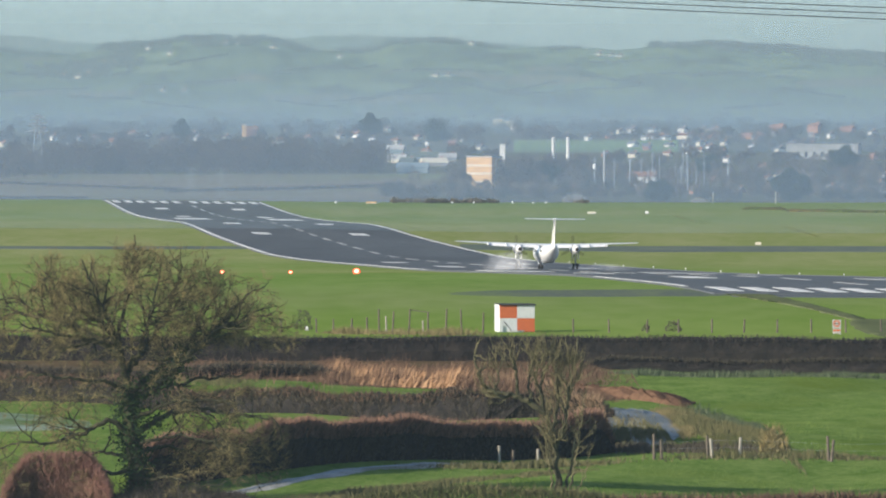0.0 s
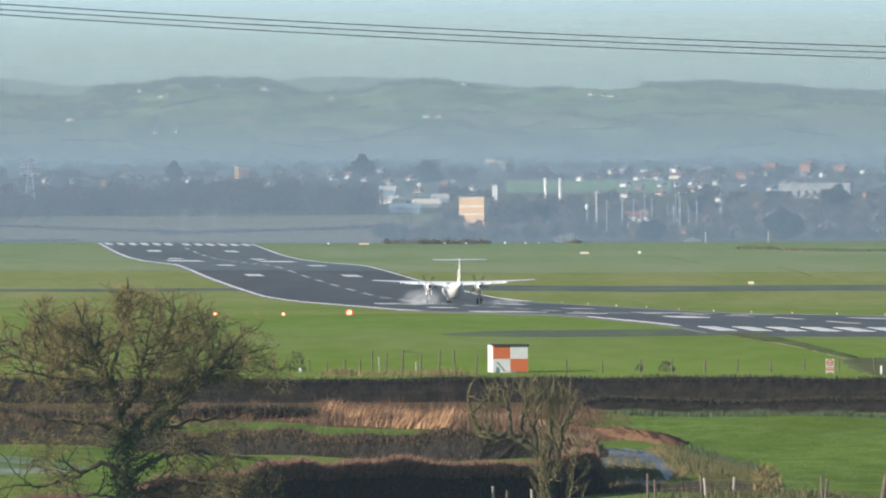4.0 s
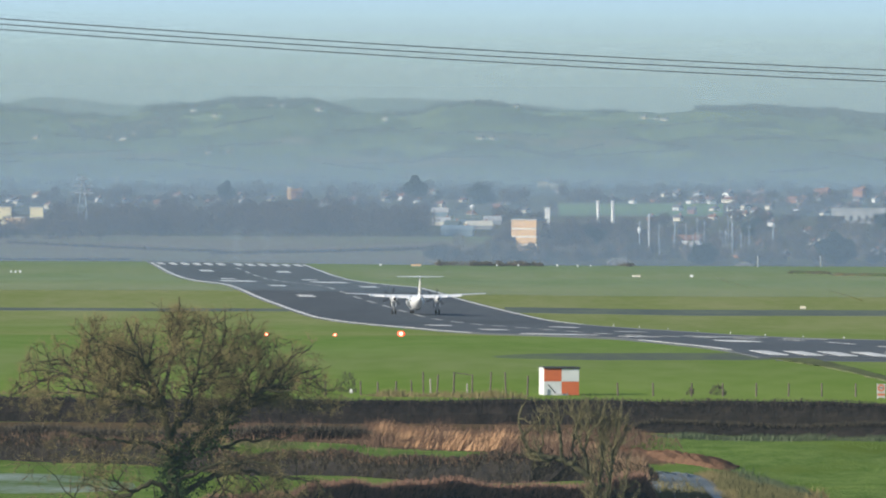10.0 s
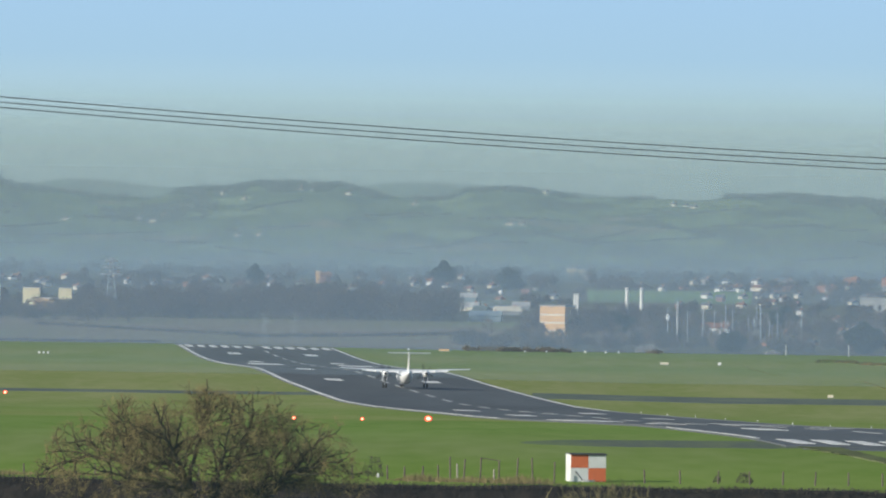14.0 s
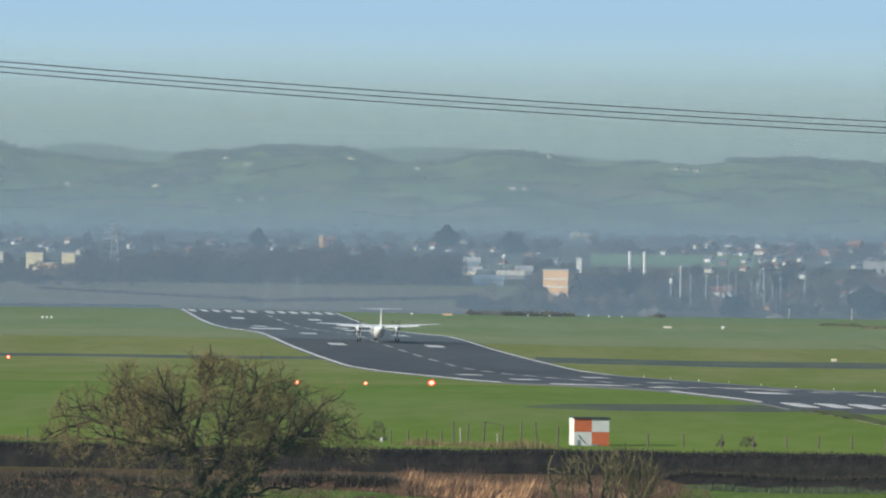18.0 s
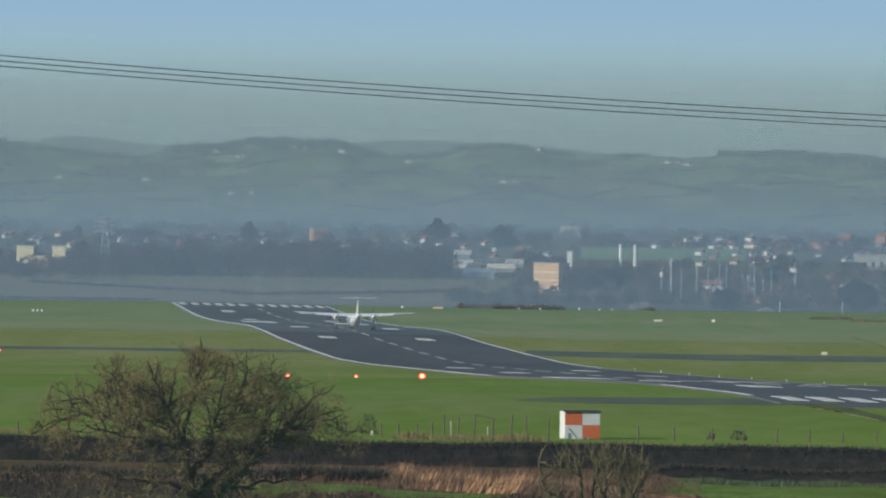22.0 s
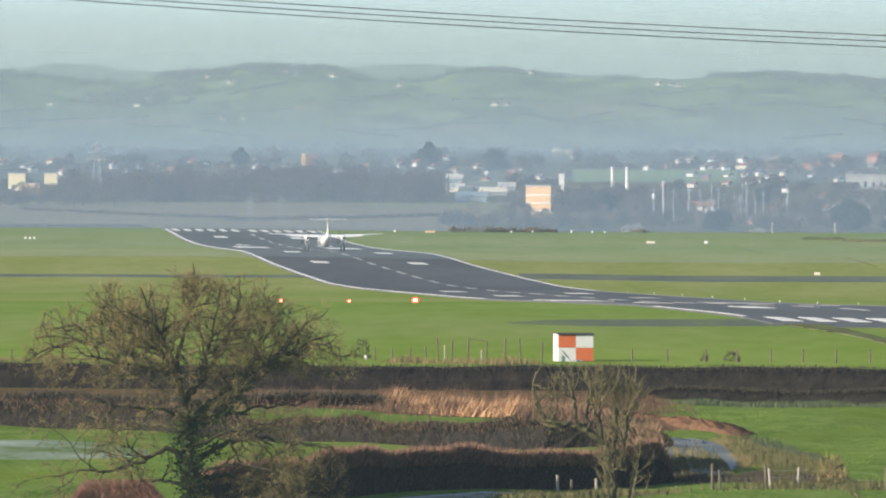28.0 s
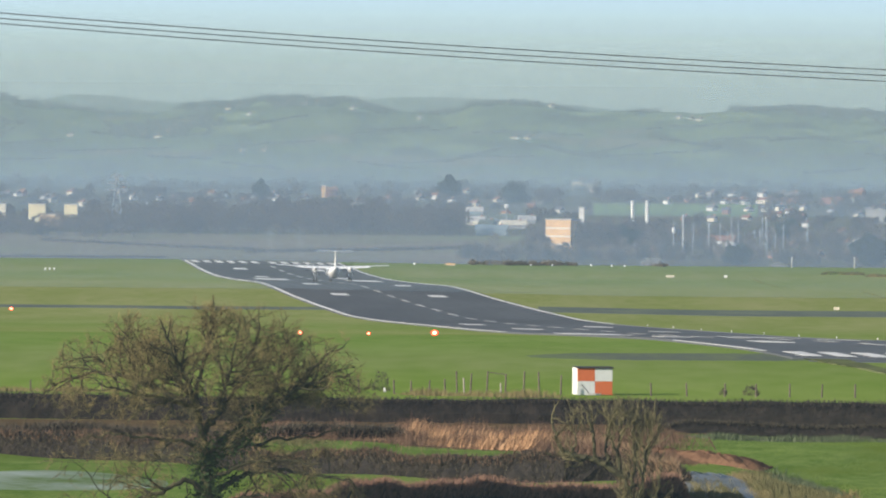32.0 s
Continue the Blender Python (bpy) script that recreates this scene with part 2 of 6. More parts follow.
M = {
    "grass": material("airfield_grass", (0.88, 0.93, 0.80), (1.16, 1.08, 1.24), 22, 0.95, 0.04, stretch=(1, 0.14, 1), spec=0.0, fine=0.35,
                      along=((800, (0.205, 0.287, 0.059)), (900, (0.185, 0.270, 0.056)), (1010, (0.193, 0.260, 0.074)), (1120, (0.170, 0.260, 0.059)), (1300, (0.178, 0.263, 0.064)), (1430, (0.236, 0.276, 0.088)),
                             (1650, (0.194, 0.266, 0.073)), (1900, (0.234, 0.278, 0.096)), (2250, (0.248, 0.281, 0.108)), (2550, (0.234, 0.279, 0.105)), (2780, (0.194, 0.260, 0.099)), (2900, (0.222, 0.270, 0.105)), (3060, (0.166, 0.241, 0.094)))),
    "pasture": material("pasture", (0.086, 0.156, 0.026), (0.184, 0.252, 0.066), 2.4, 0.95, 0.06, stretch=(1, 0.22, 1), fine=0.25, c3=(0.132, 0.190, 0.032), spec=0.0),
    "rough": material("rough_grass", (0.085, 0.108, 0.032), (0.155, 0.130, 0.058), 3.0, 0.95, 0.5, stretch=(1, 0.3, 1), c3=(0.075, 0.115, 0.028), spec=0.0),
    "heath": material("bramble_ground", (0.100, 0.070, 0.040), (0.150, 0.108, 0.060), 2.5, 0.95, 0.5, stretch=(1, 0.4, 1), spec=0.0),
    "plough": material("winter_field", (0.200, 0.165, 0.115), (0.170, 0.165, 0.095), 40, 0.95, 0.2, stretch=(1, 0.3, 1), c3=(0.160, 0.190, 0.080), spec=0.0),
    "townland": material("town_ground", (0.09, 0.10, 0.055), (0.14, 0.12, 0.08), 25, 0.95, 0.2, stretch=(1, 0.5, 1), spec=0.0),
    "hill": None,
    "hill_light": material("hill_pasture", (0.150, 0.235, 0.075), (0.190, 0.260, 0.095), 60, 0.95, 0.0, stretch=(1, 0.25, 1), spec=0.0),
    "asphalt": material("asphalt", (0.094, 0.104, 0.110), (0.122, 0.132, 0.138), 14, 0.8, 0.1, stretch=(1, 0.12, 1), c3=(0.080, 0.088, 0.094), spec=0.12),
    "old_tar": material("old_tarmac", (0.115, 0.142, 0.135), (0.165, 0.195, 0.150), 10, 0.85, 0.1, stretch=(1, 0.2, 1), spec=0.0),
    "paint": material("runway_paint", (0.80, 0.79, 0.74), (0.62, 0.61, 0.58), 3, 0.7, stretch=(1, 0.3, 1)),
    "faded_paint": material("faded_paint", (0.13, 0.135, 0.14), (0.19, 0.19, 0.19), 2, 0.8, stretch=(1, 0.1, 1), c3=(0.27, 0.27, 0.26)),
    "worn_paint": material("worn_paint", (0.50, 0.50, 0.47), (0.30, 0.30, 0.29), 2, 0.75, stretch=(1, 0.2, 1)),
    # shade between the twigs is darkened into these two colours
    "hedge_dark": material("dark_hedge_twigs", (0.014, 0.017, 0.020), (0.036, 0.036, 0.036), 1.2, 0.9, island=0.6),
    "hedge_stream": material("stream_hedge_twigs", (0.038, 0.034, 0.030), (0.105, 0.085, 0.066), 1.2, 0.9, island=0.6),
    "earth": material("red_earth", (0.12, 0.070, 0.045), (0.20, 0.115, 0.072), 1.6, 0.95, 0.6, spec=0.0),
    "mud": material("stream_mud", (0.27, 0.265, 0.235), (0.50, 0.49, 0.46), 0.9, 0.6, 0.3, stretch=(1, 0.25, 1), fine=0.4, c3=(0.25, 0.235, 0.19), spec=0.0),
    "bend": material("shallow_stream", (0.080, 0.086, 0.080), (0.205, 0.218, 0.220), 1.0, 0.5, 0.3, stretch=(1, 0.3, 1), fine=0.5, c3=(0.085, 0.090, 0.072), spec=0.1),
    "hedge": material("hedge_twigs", (0.036, 0.033, 0.025), (0.096, 0.079, 0.056), 1.2, 0.9, island=0.65),
    # near-black: the deep shade inside the hedge is put into this colour
    "shaded_hedge_core": material("shaded_hedge_core", (0.020, 0.020, 0.021), (0.040, 0.035, 0.032), 0.8, 0.95, spec=0.0),
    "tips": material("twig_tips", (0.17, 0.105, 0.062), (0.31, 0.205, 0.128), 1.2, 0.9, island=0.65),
    "dogwood": material("dogwood_stems", (0.19, 0.095, 0.075), (0.33, 0.175, 0.138), 1.2, 0.85, island=0.6),
    "blur": None,
    "russet": material("russet_twigs", (0.090, 0.056, 0.038), (0.185, 0.112, 0.072), 1.2, 0.9, island=0.65),
    # brighter copy of russet, with the sun on the hedge top coloured in
    "russet_lit_tips": material("sunlit_russet_twigs", (0.18, 0.092, 0.064), (0.30, 0.175, 0.122), 1.2, 0.9, island=0.65),
    "reed": material("dry_reeds", (0.29, 0.150, 0.072), (0.58, 0.36, 0.20), 2.2, 0.85, island=0.6),
    "sward": material("pasture_blades", (0.100, 0.170, 0.032), (0.192, 0.255, 0.068), 3.0, 0.9, island=0.5, spec=0.1),
    "rush": material("rush_tussocks", (0.038, 0.060, 0.032), (0.120, 0.145, 0.078), 1.3, 0.9, island=0.6),
    "tuft": material("grass_tufts", (0.14, 0.13, 0.05), (0.26, 0.20, 0.10), 1.5, 0.9, island=0.6),
    "rough_tuft": material("rough_tufts", (0.048, 0.062, 0.022), (0.190, 0.165, 0.075), 1.3, 0.9, island=0.6),
    "bark": material("oak_bark", (0.028, 0.028, 0.016), (0.084, 0.080, 0.043), 0.5, 0.95, 0.6),
    "twig": material("oak_twigs", (0.165, 0.132, 0.057), (0.325, 0.258, 0.112), 1.2, 0.9, island=0.5),
    "lichen": material("lichen_bark", (0.065, 0.060, 0.032), (0.240, 0.205, 0.105), 0.4, 0.95, 0.5, island=0.35),
    "ivy": material("ivy_leaves", (0.020, 0.040, 0.014), (0.045, 0.080, 0.026), 0.5, 0.75, island=0.6, spec=0.15),
    "wood": material("weathered_post", (0.105, 0.085, 0.065), (0.17, 0.14, 0.11), 0.3, 0.9, 0.3),
    "pale_wood": material("pale_post", (0.30, 0.27, 0.22), (0.42, 0.38, 0.32), 0.3, 0.9),
    "white": material("white_paint", (0.80, 0.80, 0.78), (0.72, 0.72, 0.70), 0.8, 0.6),
    "dull_white": material("shaded_white_paint", (0.60, 0.62, 0.62), (0.50, 0.52, 0.52), 0.8, 0.7),
    "orange": material("orange_paint", (0.53, 0.135, 0.050), (0.47, 0.12, 0.05), 0.6, 0.6),
    "felt": material("roof_felt", (0.035, 0.035, 0.037), (0.06, 0.06, 0.06), 0.6, 0.9),
    "fuselage": material("aircraft_white", (0.86, 0.86, 0.85), (0.80, 0.80, 0.79), 2.5, 0.32, local=True, spec=0.5),
    "livery": material("pale_gold_livery", (0.60, 0.57, 0.42), (0.68, 0.64, 0.50), 1.0, 0.4, local=True),
    "grey": material("light_grey_metal", (0.45, 0.46, 0.47), (0.38, 0.39, 0.40), 1.0, 0.45, metal=0.3, local=True),
    "dark": material("dark_metal", (0.035, 0.035, 0.038), (0.05, 0.05, 0.052), 0.5, 0.5, local=True),
    "rubber": material("tyre_rubber", (0.022, 0.022, 0.022), (0.035, 0.035, 0.035), 0.3, 0.85, local=True),
    "cockpit": material("dark_glazing", (0.02, 0.024, 0.03), (0.03, 0.034, 0.04), 0.5, 0.12, local=True, spec=0.6),
    "red_lamp": material("red_lamp", (1.0, 0.22, 0.12), glow=7.0),
    "red_halo": material("red_lamp_halo", (1.0, 0.07, 0.04), glow=1.0),
    "worn": material("worn_paving", (0.115, 0.138, 0.118), (0.150, 0.180, 0.110), 6, 0.9, 0.1, stretch=(1, 0.1, 1), c3=(0.155, 0.22, 0.07), spec=0.0),
    "trodden": material("trodden_mud", (0.105, 0.120, 0.062), (0.150, 0.172, 0.080), 3, 0.9, 0.2, stretch=(1, 0.2, 1), spec=0.0),
    "flood": material("flooded_grass", (0.12, 0.18, 0.06), (0.30, 0.36, 0.31), 2.6, 0.6, 0.1, stretch=(0.4, 0.2, 1), c3=(0.12, 0.19, 0.035), spec=0.0),
    "lamp_white": material("sunlit_glass", (0.85, 0.83, 0.76), (0.75, 0.73, 0.68), 0.5, 0.25),
    "cable": material("power_cable", (0.085, 0.105, 0.13), (0.11, 0.13, 0.155), 0.5, 0.6),
    "brick": material("town_brick", (0.36, 0.19, 0.13), (0.28, 0.15, 0.11), 4, 0.9),
    "peach": material("peach_cladding", (0.70, 0.45, 0.23), (0.62, 0.40, 0.21), 5, 0.8),
    "render": material("white_render", (0.82, 0.80, 0.74), (0.72, 0.70, 0.66), 5, 0.8),
    "cream": material("cream_render", (0.72, 0.66, 0.52), (0.62, 0.56, 0.44), 5, 0.8),
    "yellow": material("yellow_render", (0.80, 0.70, 0.42), (0.72, 0.62, 0.38), 5, 0.8),
    "grey_render": material("grey_render", (0.25, 0.26, 0.26), (0.32, 0.325, 0.32), 4, 0.85),
    "dim_steel": material("weathered_steel", (0.26, 0.29, 0.31), (0.33, 0.35, 0.37), 3, 0.6, metal=0.2),
    "concrete": material("pale_concrete", (0.44, 0.44, 0.42), (0.36, 0.36, 0.35), 5, 0.85),
    "slate": material("slate_roof", (0.12, 0.12, 0.13), (0.17, 0.165, 0.17), 3, 0.7),
    "tile": material("clay_tile_roof", (0.27, 0.135, 0.085), (0.20, 0.105, 0.075), 3, 0.85),
    "window": material("window_glass", (0.05, 0.06, 0.07), (0.08, 0.09, 0.1), 2, 0.1, spec=0.6),
    "glasshouse": material("glasshouse_glazing", (0.16, 0.22, 0.26), (0.25, 0.31, 0.33), 4, 0.3, spec=0.3),
    "steel": material("galvanised_steel", (0.40, 0.42, 0.43), (0.5, 0.51, 0.52), 3, 0.5, metal=0.5),
    "wood_far": material("bare_woodland", (0.045, 0.042, 0.034), (0.095, 0.075, 0.054), 30, 0.95, island=0.5),
    # paler and bluer than wood_far: some distance haze is in this colour
    "wood_hill_hazed": material("hazed_hill_woodland", (0.070, 0.076, 0.082), (0.125, 0.125, 0.120), 12, 0.95, island=0.5),
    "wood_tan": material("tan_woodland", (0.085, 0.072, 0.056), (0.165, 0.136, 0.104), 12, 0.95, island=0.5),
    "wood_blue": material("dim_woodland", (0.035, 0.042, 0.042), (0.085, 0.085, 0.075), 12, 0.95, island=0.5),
    "evergreen": material("evergreen", (0.016, 0.030, 0.022), (0.036, 0.054, 0.036), 4, 0.9, island=0.6),
}


def field_material(name, palette, across, depth, hedge):
    """Enclosed hill farmland: each field with its own crop, dark hedges between them, copses here and there."""
    m = bpy.data.materials.new(name)
    m.use_nodes = True
    n, l = m.node_tree.nodes, m.node_tree.links
    b = n["Principled BSDF"]
    b.inputs["Roughness"].default_value, b.inputs["Specular IOR Level"].default_value = 0.95, 0.0
    pos, mp = n.new("ShaderNodeNewGeometry"), n.new("ShaderNodeMapping")
    mp.inputs["Scale"].default_value = (1 / across, 1 / depth, 0)
    l.new(pos.outputs["Position"], mp.inputs[0])
    warp, ad, sc = n.new("ShaderNodeTexNoise"), n.new("ShaderNodeVectorMath"), n.new("ShaderNodeVectorMath")
    warp.inputs["Scale"].default_value = 1.3
    l.new(mp.outputs[0], warp.inputs["Vector"])
    sc.operation = "SCALE"
    sc.inputs[3].default_value = 0.5
    l.new(warp.outputs["Color"], sc.inputs[0])
    l.new(mp.outputs[0], ad.inputs[0])
    l.new(sc.outputs[0], ad.inputs[1])
    cells, edge = n.new("ShaderNodeTexVoronoi"), n.new("ShaderNodeTexVoronoi")
    edge.feature = "DISTANCE_TO_EDGE"
    for v in (cells, edge):
        v.inputs["Scale"].default_value = 1.0
        l.new(ad.outputs[0], v.inputs["Vector"])
    sep, ramp = n.new("ShaderNodeSeparateColor"), n.new("ShaderNodeValToRGB")
    l.new(cells.outputs["Color"], sep.inputs[0])
    ramp.color_ramp.interpolation = "CONSTANT"
    e = ramp.color_ramp.elements
    e[0].color, e[1].color, e[1].position = (*palette[0][1], 1), (*palette[1][1], 1), palette[1][0]
    for p, c in palette[2:]:
        e.new(p).color = (*c, 1)
    l.new(sep.outputs[0], ramp.inputs[0])
    line, grain, gm = n.new("ShaderNodeMapRange"), n.new("ShaderNodeTexNoise"), n.new("ShaderNodeMapRange")
    line.inputs["From Min"].default_value, line.inputs["From Max"].default_value = 0.02, 0.07
    line.inputs["To Min"].default_value, line.inputs["To Max"].default_value = 0.8, 0.0
    l.new(edge.outputs["Distance"], line.inputs["Value"])
    mix = n.new("ShaderNodeMix")
    mix.data_type = "RGBA"
    l.new(line.outputs[0], mix.inputs[0])
    l.new(ramp.outputs[0], mix.inputs[6])
    mix.inputs[7].default_value = (*hedge, 1)
    grain.inputs["Scale"].default_value, grain.inputs["Detail"].default_value = 6.0, 6.0
    l.new(mp.outputs[0], grain.inputs["Vector"])
    gm.inputs["From Min"].default_value, gm.inputs["From Max"].default_value = 0.3, 0.7
    gm.inputs["To Min"].default_value, gm.inputs["To Max"].default_value = 0.72, 1.28
    l.new(grain.outputs[0], gm.inputs["Value"])
    mul = n.new("ShaderNodeVectorMath")
    mul.operation = "SCALE"
    l.new(mix.outputs[2], mul.inputs[0])
    l.new(gm.outputs[0], mul.inputs[3])
    l.new(mul.outputs[0], b.inputs["Base Color"])
    return m


M["hill"] = field_material("hill_farmland", ((0, (0.120, 0.160, 0.078)), (0.22, (0.195, 0.250, 0.110)), (0.42, (0.145, 0.190, 0.088)), (0.58, (0.205, 0.190, 0.125)), (0.70, (0.165, 0.220, 0.095)), (0.86, (0.085, 0.098, 0.066))),
                           34.0, 30.0, (0.060, 0.070, 0.050))


def veil_material(name, tint, share, lit=False):
    """Partly clear: what spins too fast to see, or drifting spray."""
    m = bpy.data.materials.new(name)
    m.use_nodes = True
    n, l = m.node_tree.nodes, m.node_tree.links
    n.clear()
    out, mx, tr, df = n.new("ShaderNodeOutputMaterial"), n.new("ShaderNodeMixShader"), n.new("ShaderNodeBsdfTransparent"), n.new("ShaderNodeBsdfDiffuse")
    df.inputs[0].default_value = (*tint, 1)
    mx.inputs[0].default_value = share
    if lit:
        way = n.new("ShaderNodeCombineXYZ")
        way.inputs[0].default_value, way.inputs[1].default_value, way.inputs[2].default_value = -0.4, -0.5, 0.77
        l.new(way.outputs[0], df.inputs["Normal"])
    l.new(tr.outputs[0], mx.inputs[1])
    l.new(df.outputs[0], mx.inputs[2])
    l.new(mx.outputs[0], out.inputs[0])
    return m


M["blur"] = veil_material("spinning_blade", (0.03, 0.03, 0.035), 0.17)


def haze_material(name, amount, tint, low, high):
    """A flat sheet standing in for haze: part clear, part scattering its tint, thinning from height low to height high.
    """
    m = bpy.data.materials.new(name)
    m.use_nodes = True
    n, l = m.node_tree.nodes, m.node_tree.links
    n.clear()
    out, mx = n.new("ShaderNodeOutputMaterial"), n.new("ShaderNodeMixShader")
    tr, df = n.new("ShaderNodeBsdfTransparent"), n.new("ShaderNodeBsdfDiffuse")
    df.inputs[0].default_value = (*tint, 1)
    way = n.new("ShaderNodeCombineXYZ")          # fixed normal: the sheet takes light as if it faced up
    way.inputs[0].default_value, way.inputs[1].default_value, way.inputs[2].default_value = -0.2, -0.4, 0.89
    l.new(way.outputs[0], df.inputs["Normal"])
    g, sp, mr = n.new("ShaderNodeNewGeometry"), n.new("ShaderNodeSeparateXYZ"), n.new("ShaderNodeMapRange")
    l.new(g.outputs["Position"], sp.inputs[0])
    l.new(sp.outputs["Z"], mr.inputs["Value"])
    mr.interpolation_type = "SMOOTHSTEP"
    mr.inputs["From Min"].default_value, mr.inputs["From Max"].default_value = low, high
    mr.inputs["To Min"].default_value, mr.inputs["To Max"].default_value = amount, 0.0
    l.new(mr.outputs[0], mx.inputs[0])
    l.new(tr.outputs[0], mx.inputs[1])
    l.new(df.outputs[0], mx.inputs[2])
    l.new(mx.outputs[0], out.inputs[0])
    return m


# ================= mesh helpers =================
def mesh_of(bm, name, mats=()):
    me = bpy.data.meshes.new(name)
    bm.to_mesh(me)
    bm.free()
    for m in mats:
        me.materials.append(m)
    return me


def mesh_from(name, verts, faces, mats=()):
    me = bpy.data.meshes.new(name)
    me.from_pydata(verts, [], faces)
    me.update()
    for m in mats:
        me.materials.append(m)
    return me


def part(name, bm, mat, parent, label="", smooth=False):
    me = bm if isinstance(bm, bpy.types.Mesh) else mesh_of(bm, name)
    if not me.materials:
        me.materials.append(mat)
    if smooth:
        me.shade_smooth()
    ob = new(name, me)
    ob.parent = parent
    return tagged(ob, label)


def thing(name, m, label, category, group="", kind=""):
    ob = new(name)
    ob.matrix_world = m
    return tagged(ob, label, category, group, kind)


def solid(name, me, label, category, group="", kind="", m=None):
    ob = new(name, me)
    if m is not None:
        ob.matrix_world = m
    return tagged(ob, label, category, group, kind)


def box(bm, x0, y0, z0, x1, y1, z1, bevel=0.0):
    r = bmesh.ops.create_cube(bm, size=1.0, matrix=Matrix.Translation(((x0 + x1) / 2, (y0 + y1) / 2, (z0 + z1) / 2))
                              @ Matrix.Diagonal((x1 - x0, y1 - y0, z1 - z0, 1)))
    if bevel:
        es = list({e for v in r["verts"] for e in v.link_edges})
        bmesh.ops.bevel(bm, geom=es, offset=bevel, segments=1, affect="EDGES")
    return bm


def a_box(*a, bevel=0.0):
    return box(bmesh.new(), *a, bevel=bevel)


def cone(bm, a, b, r0, r1, n=8, caps=True):
    a, b = Vector(a), Vector(b)
    q = (b - a).to_track_quat("Z", "Y").to_matrix().to_4x4()
    bmesh.ops.create_cone(bm, cap_ends=caps, segments=n, radius1=r0, radius2=r1, depth=(b - a).length,
                          matrix=Matrix.Translation((a + b) / 2) @ q)
    return bm


def a_cone(a, b, r0, r1, n=8):
    return cone(bmesh.new(), a, b, r0, r1, n)


def loft(rings, caps=True):
    """A skin over rings of equal length."""
    bm = bmesh.new()
    vs = [[bm.verts.new(p) for p in r] for r in rings]
    n = len(rings[0])
    for a, b in zip(vs, vs[1:]):
        for i in range(n):
            bm.faces.new((a[i], a[(i + 1) % n], b[(i + 1) % n], b[i]))
    if caps:
        bm.faces.new(vs[0][::-1])
        bm.faces.new(vs[-1])
    bmesh.ops.recalc_face_normals(bm, faces=bm.faces)
    return bm


# ================= the lie of the land =================
PROFILE = [(-6000, 16), (-60, 15.2), (0, 13.9), (120, 8.6), (240, 3.0), (340, 0.3), (420, 0.0), (820, 0.1), (960, 0.75), (1067, 1.40),
           (1204, 0.80), (1340, -0.45), (1470, -1.75), (1560, -2.45), (1650, -3.0), (1750, -3.65), (1874, -4.4), (1993, -4.72),
           (2120, -4.05), (2267, -3.0), (2360, -2.0), (2436, -1.45), (2540, -1.7), (2649, -1.95), (2760, -1.85), (2857, -1.2),
           (2960, 0.05), (3035, 1.0), (3100, 1.6), (3300, 3.4), (3560, 7.6), (3800, 13.0), (4100, 20.5), (4450, 30.0), (6000, 40.0)]
AX = -0.06406                                   # the runway's centreline drifts to -x as y grows
_py = np.arange(-6000.0, 6000.0, 5.0)
_pz = np.interp(_py, [p[0] for p in PROFILE], [p[1] for p in PROFILE])
_k = np.exp(-0.5 * (np.arange(-12, 13) / 4.0) ** 2)
_pz = np.convolve(np.pad(_pz, 12, mode="edge"), _k / _k.sum(), mode="valid")
RIDGE = [(-900, 60), (-420, 72), (-320, 68), (-127, 70), (-40, 86), (60, 96), (130, 96), (200, 82), (270, 74), (390, 66), (490, 71), (550, 90), (610, 91), (660, 90),
         (700, 78), (760, 70), (830, 77), (900, 87), (990, 86), (1090, 88), (1160, 82), (1240, 77), (1350, 83), (1450, 88), (1560, 97), (1700, 90), (2200, 80)]
_ru = [p[0] - 784 for p in RIDGE]
_rz = [EYE.z + (270 - p[1]) * 4800 / UNIT for p in RIDGE]
# a second, fainter range behind the first
BEHIND = [(-900, 84), (-420, 82), (-250, 88), (-130, 82), (-78, 76), (-40, 67), (0, 63), (55, 65), (95, 73), (170, 79), (330, 84), (480, 72), (560, 64), (640, 63), (720, 66), (820, 72), (920, 80), (1100, 92), (1700, 96), (2200, 90)]
_bu = [p[0] - 784 for p in BEHIND]
_bz = [EYE.z + (270 - p[1]) * 4955 / UNIT for p in BEHIND]


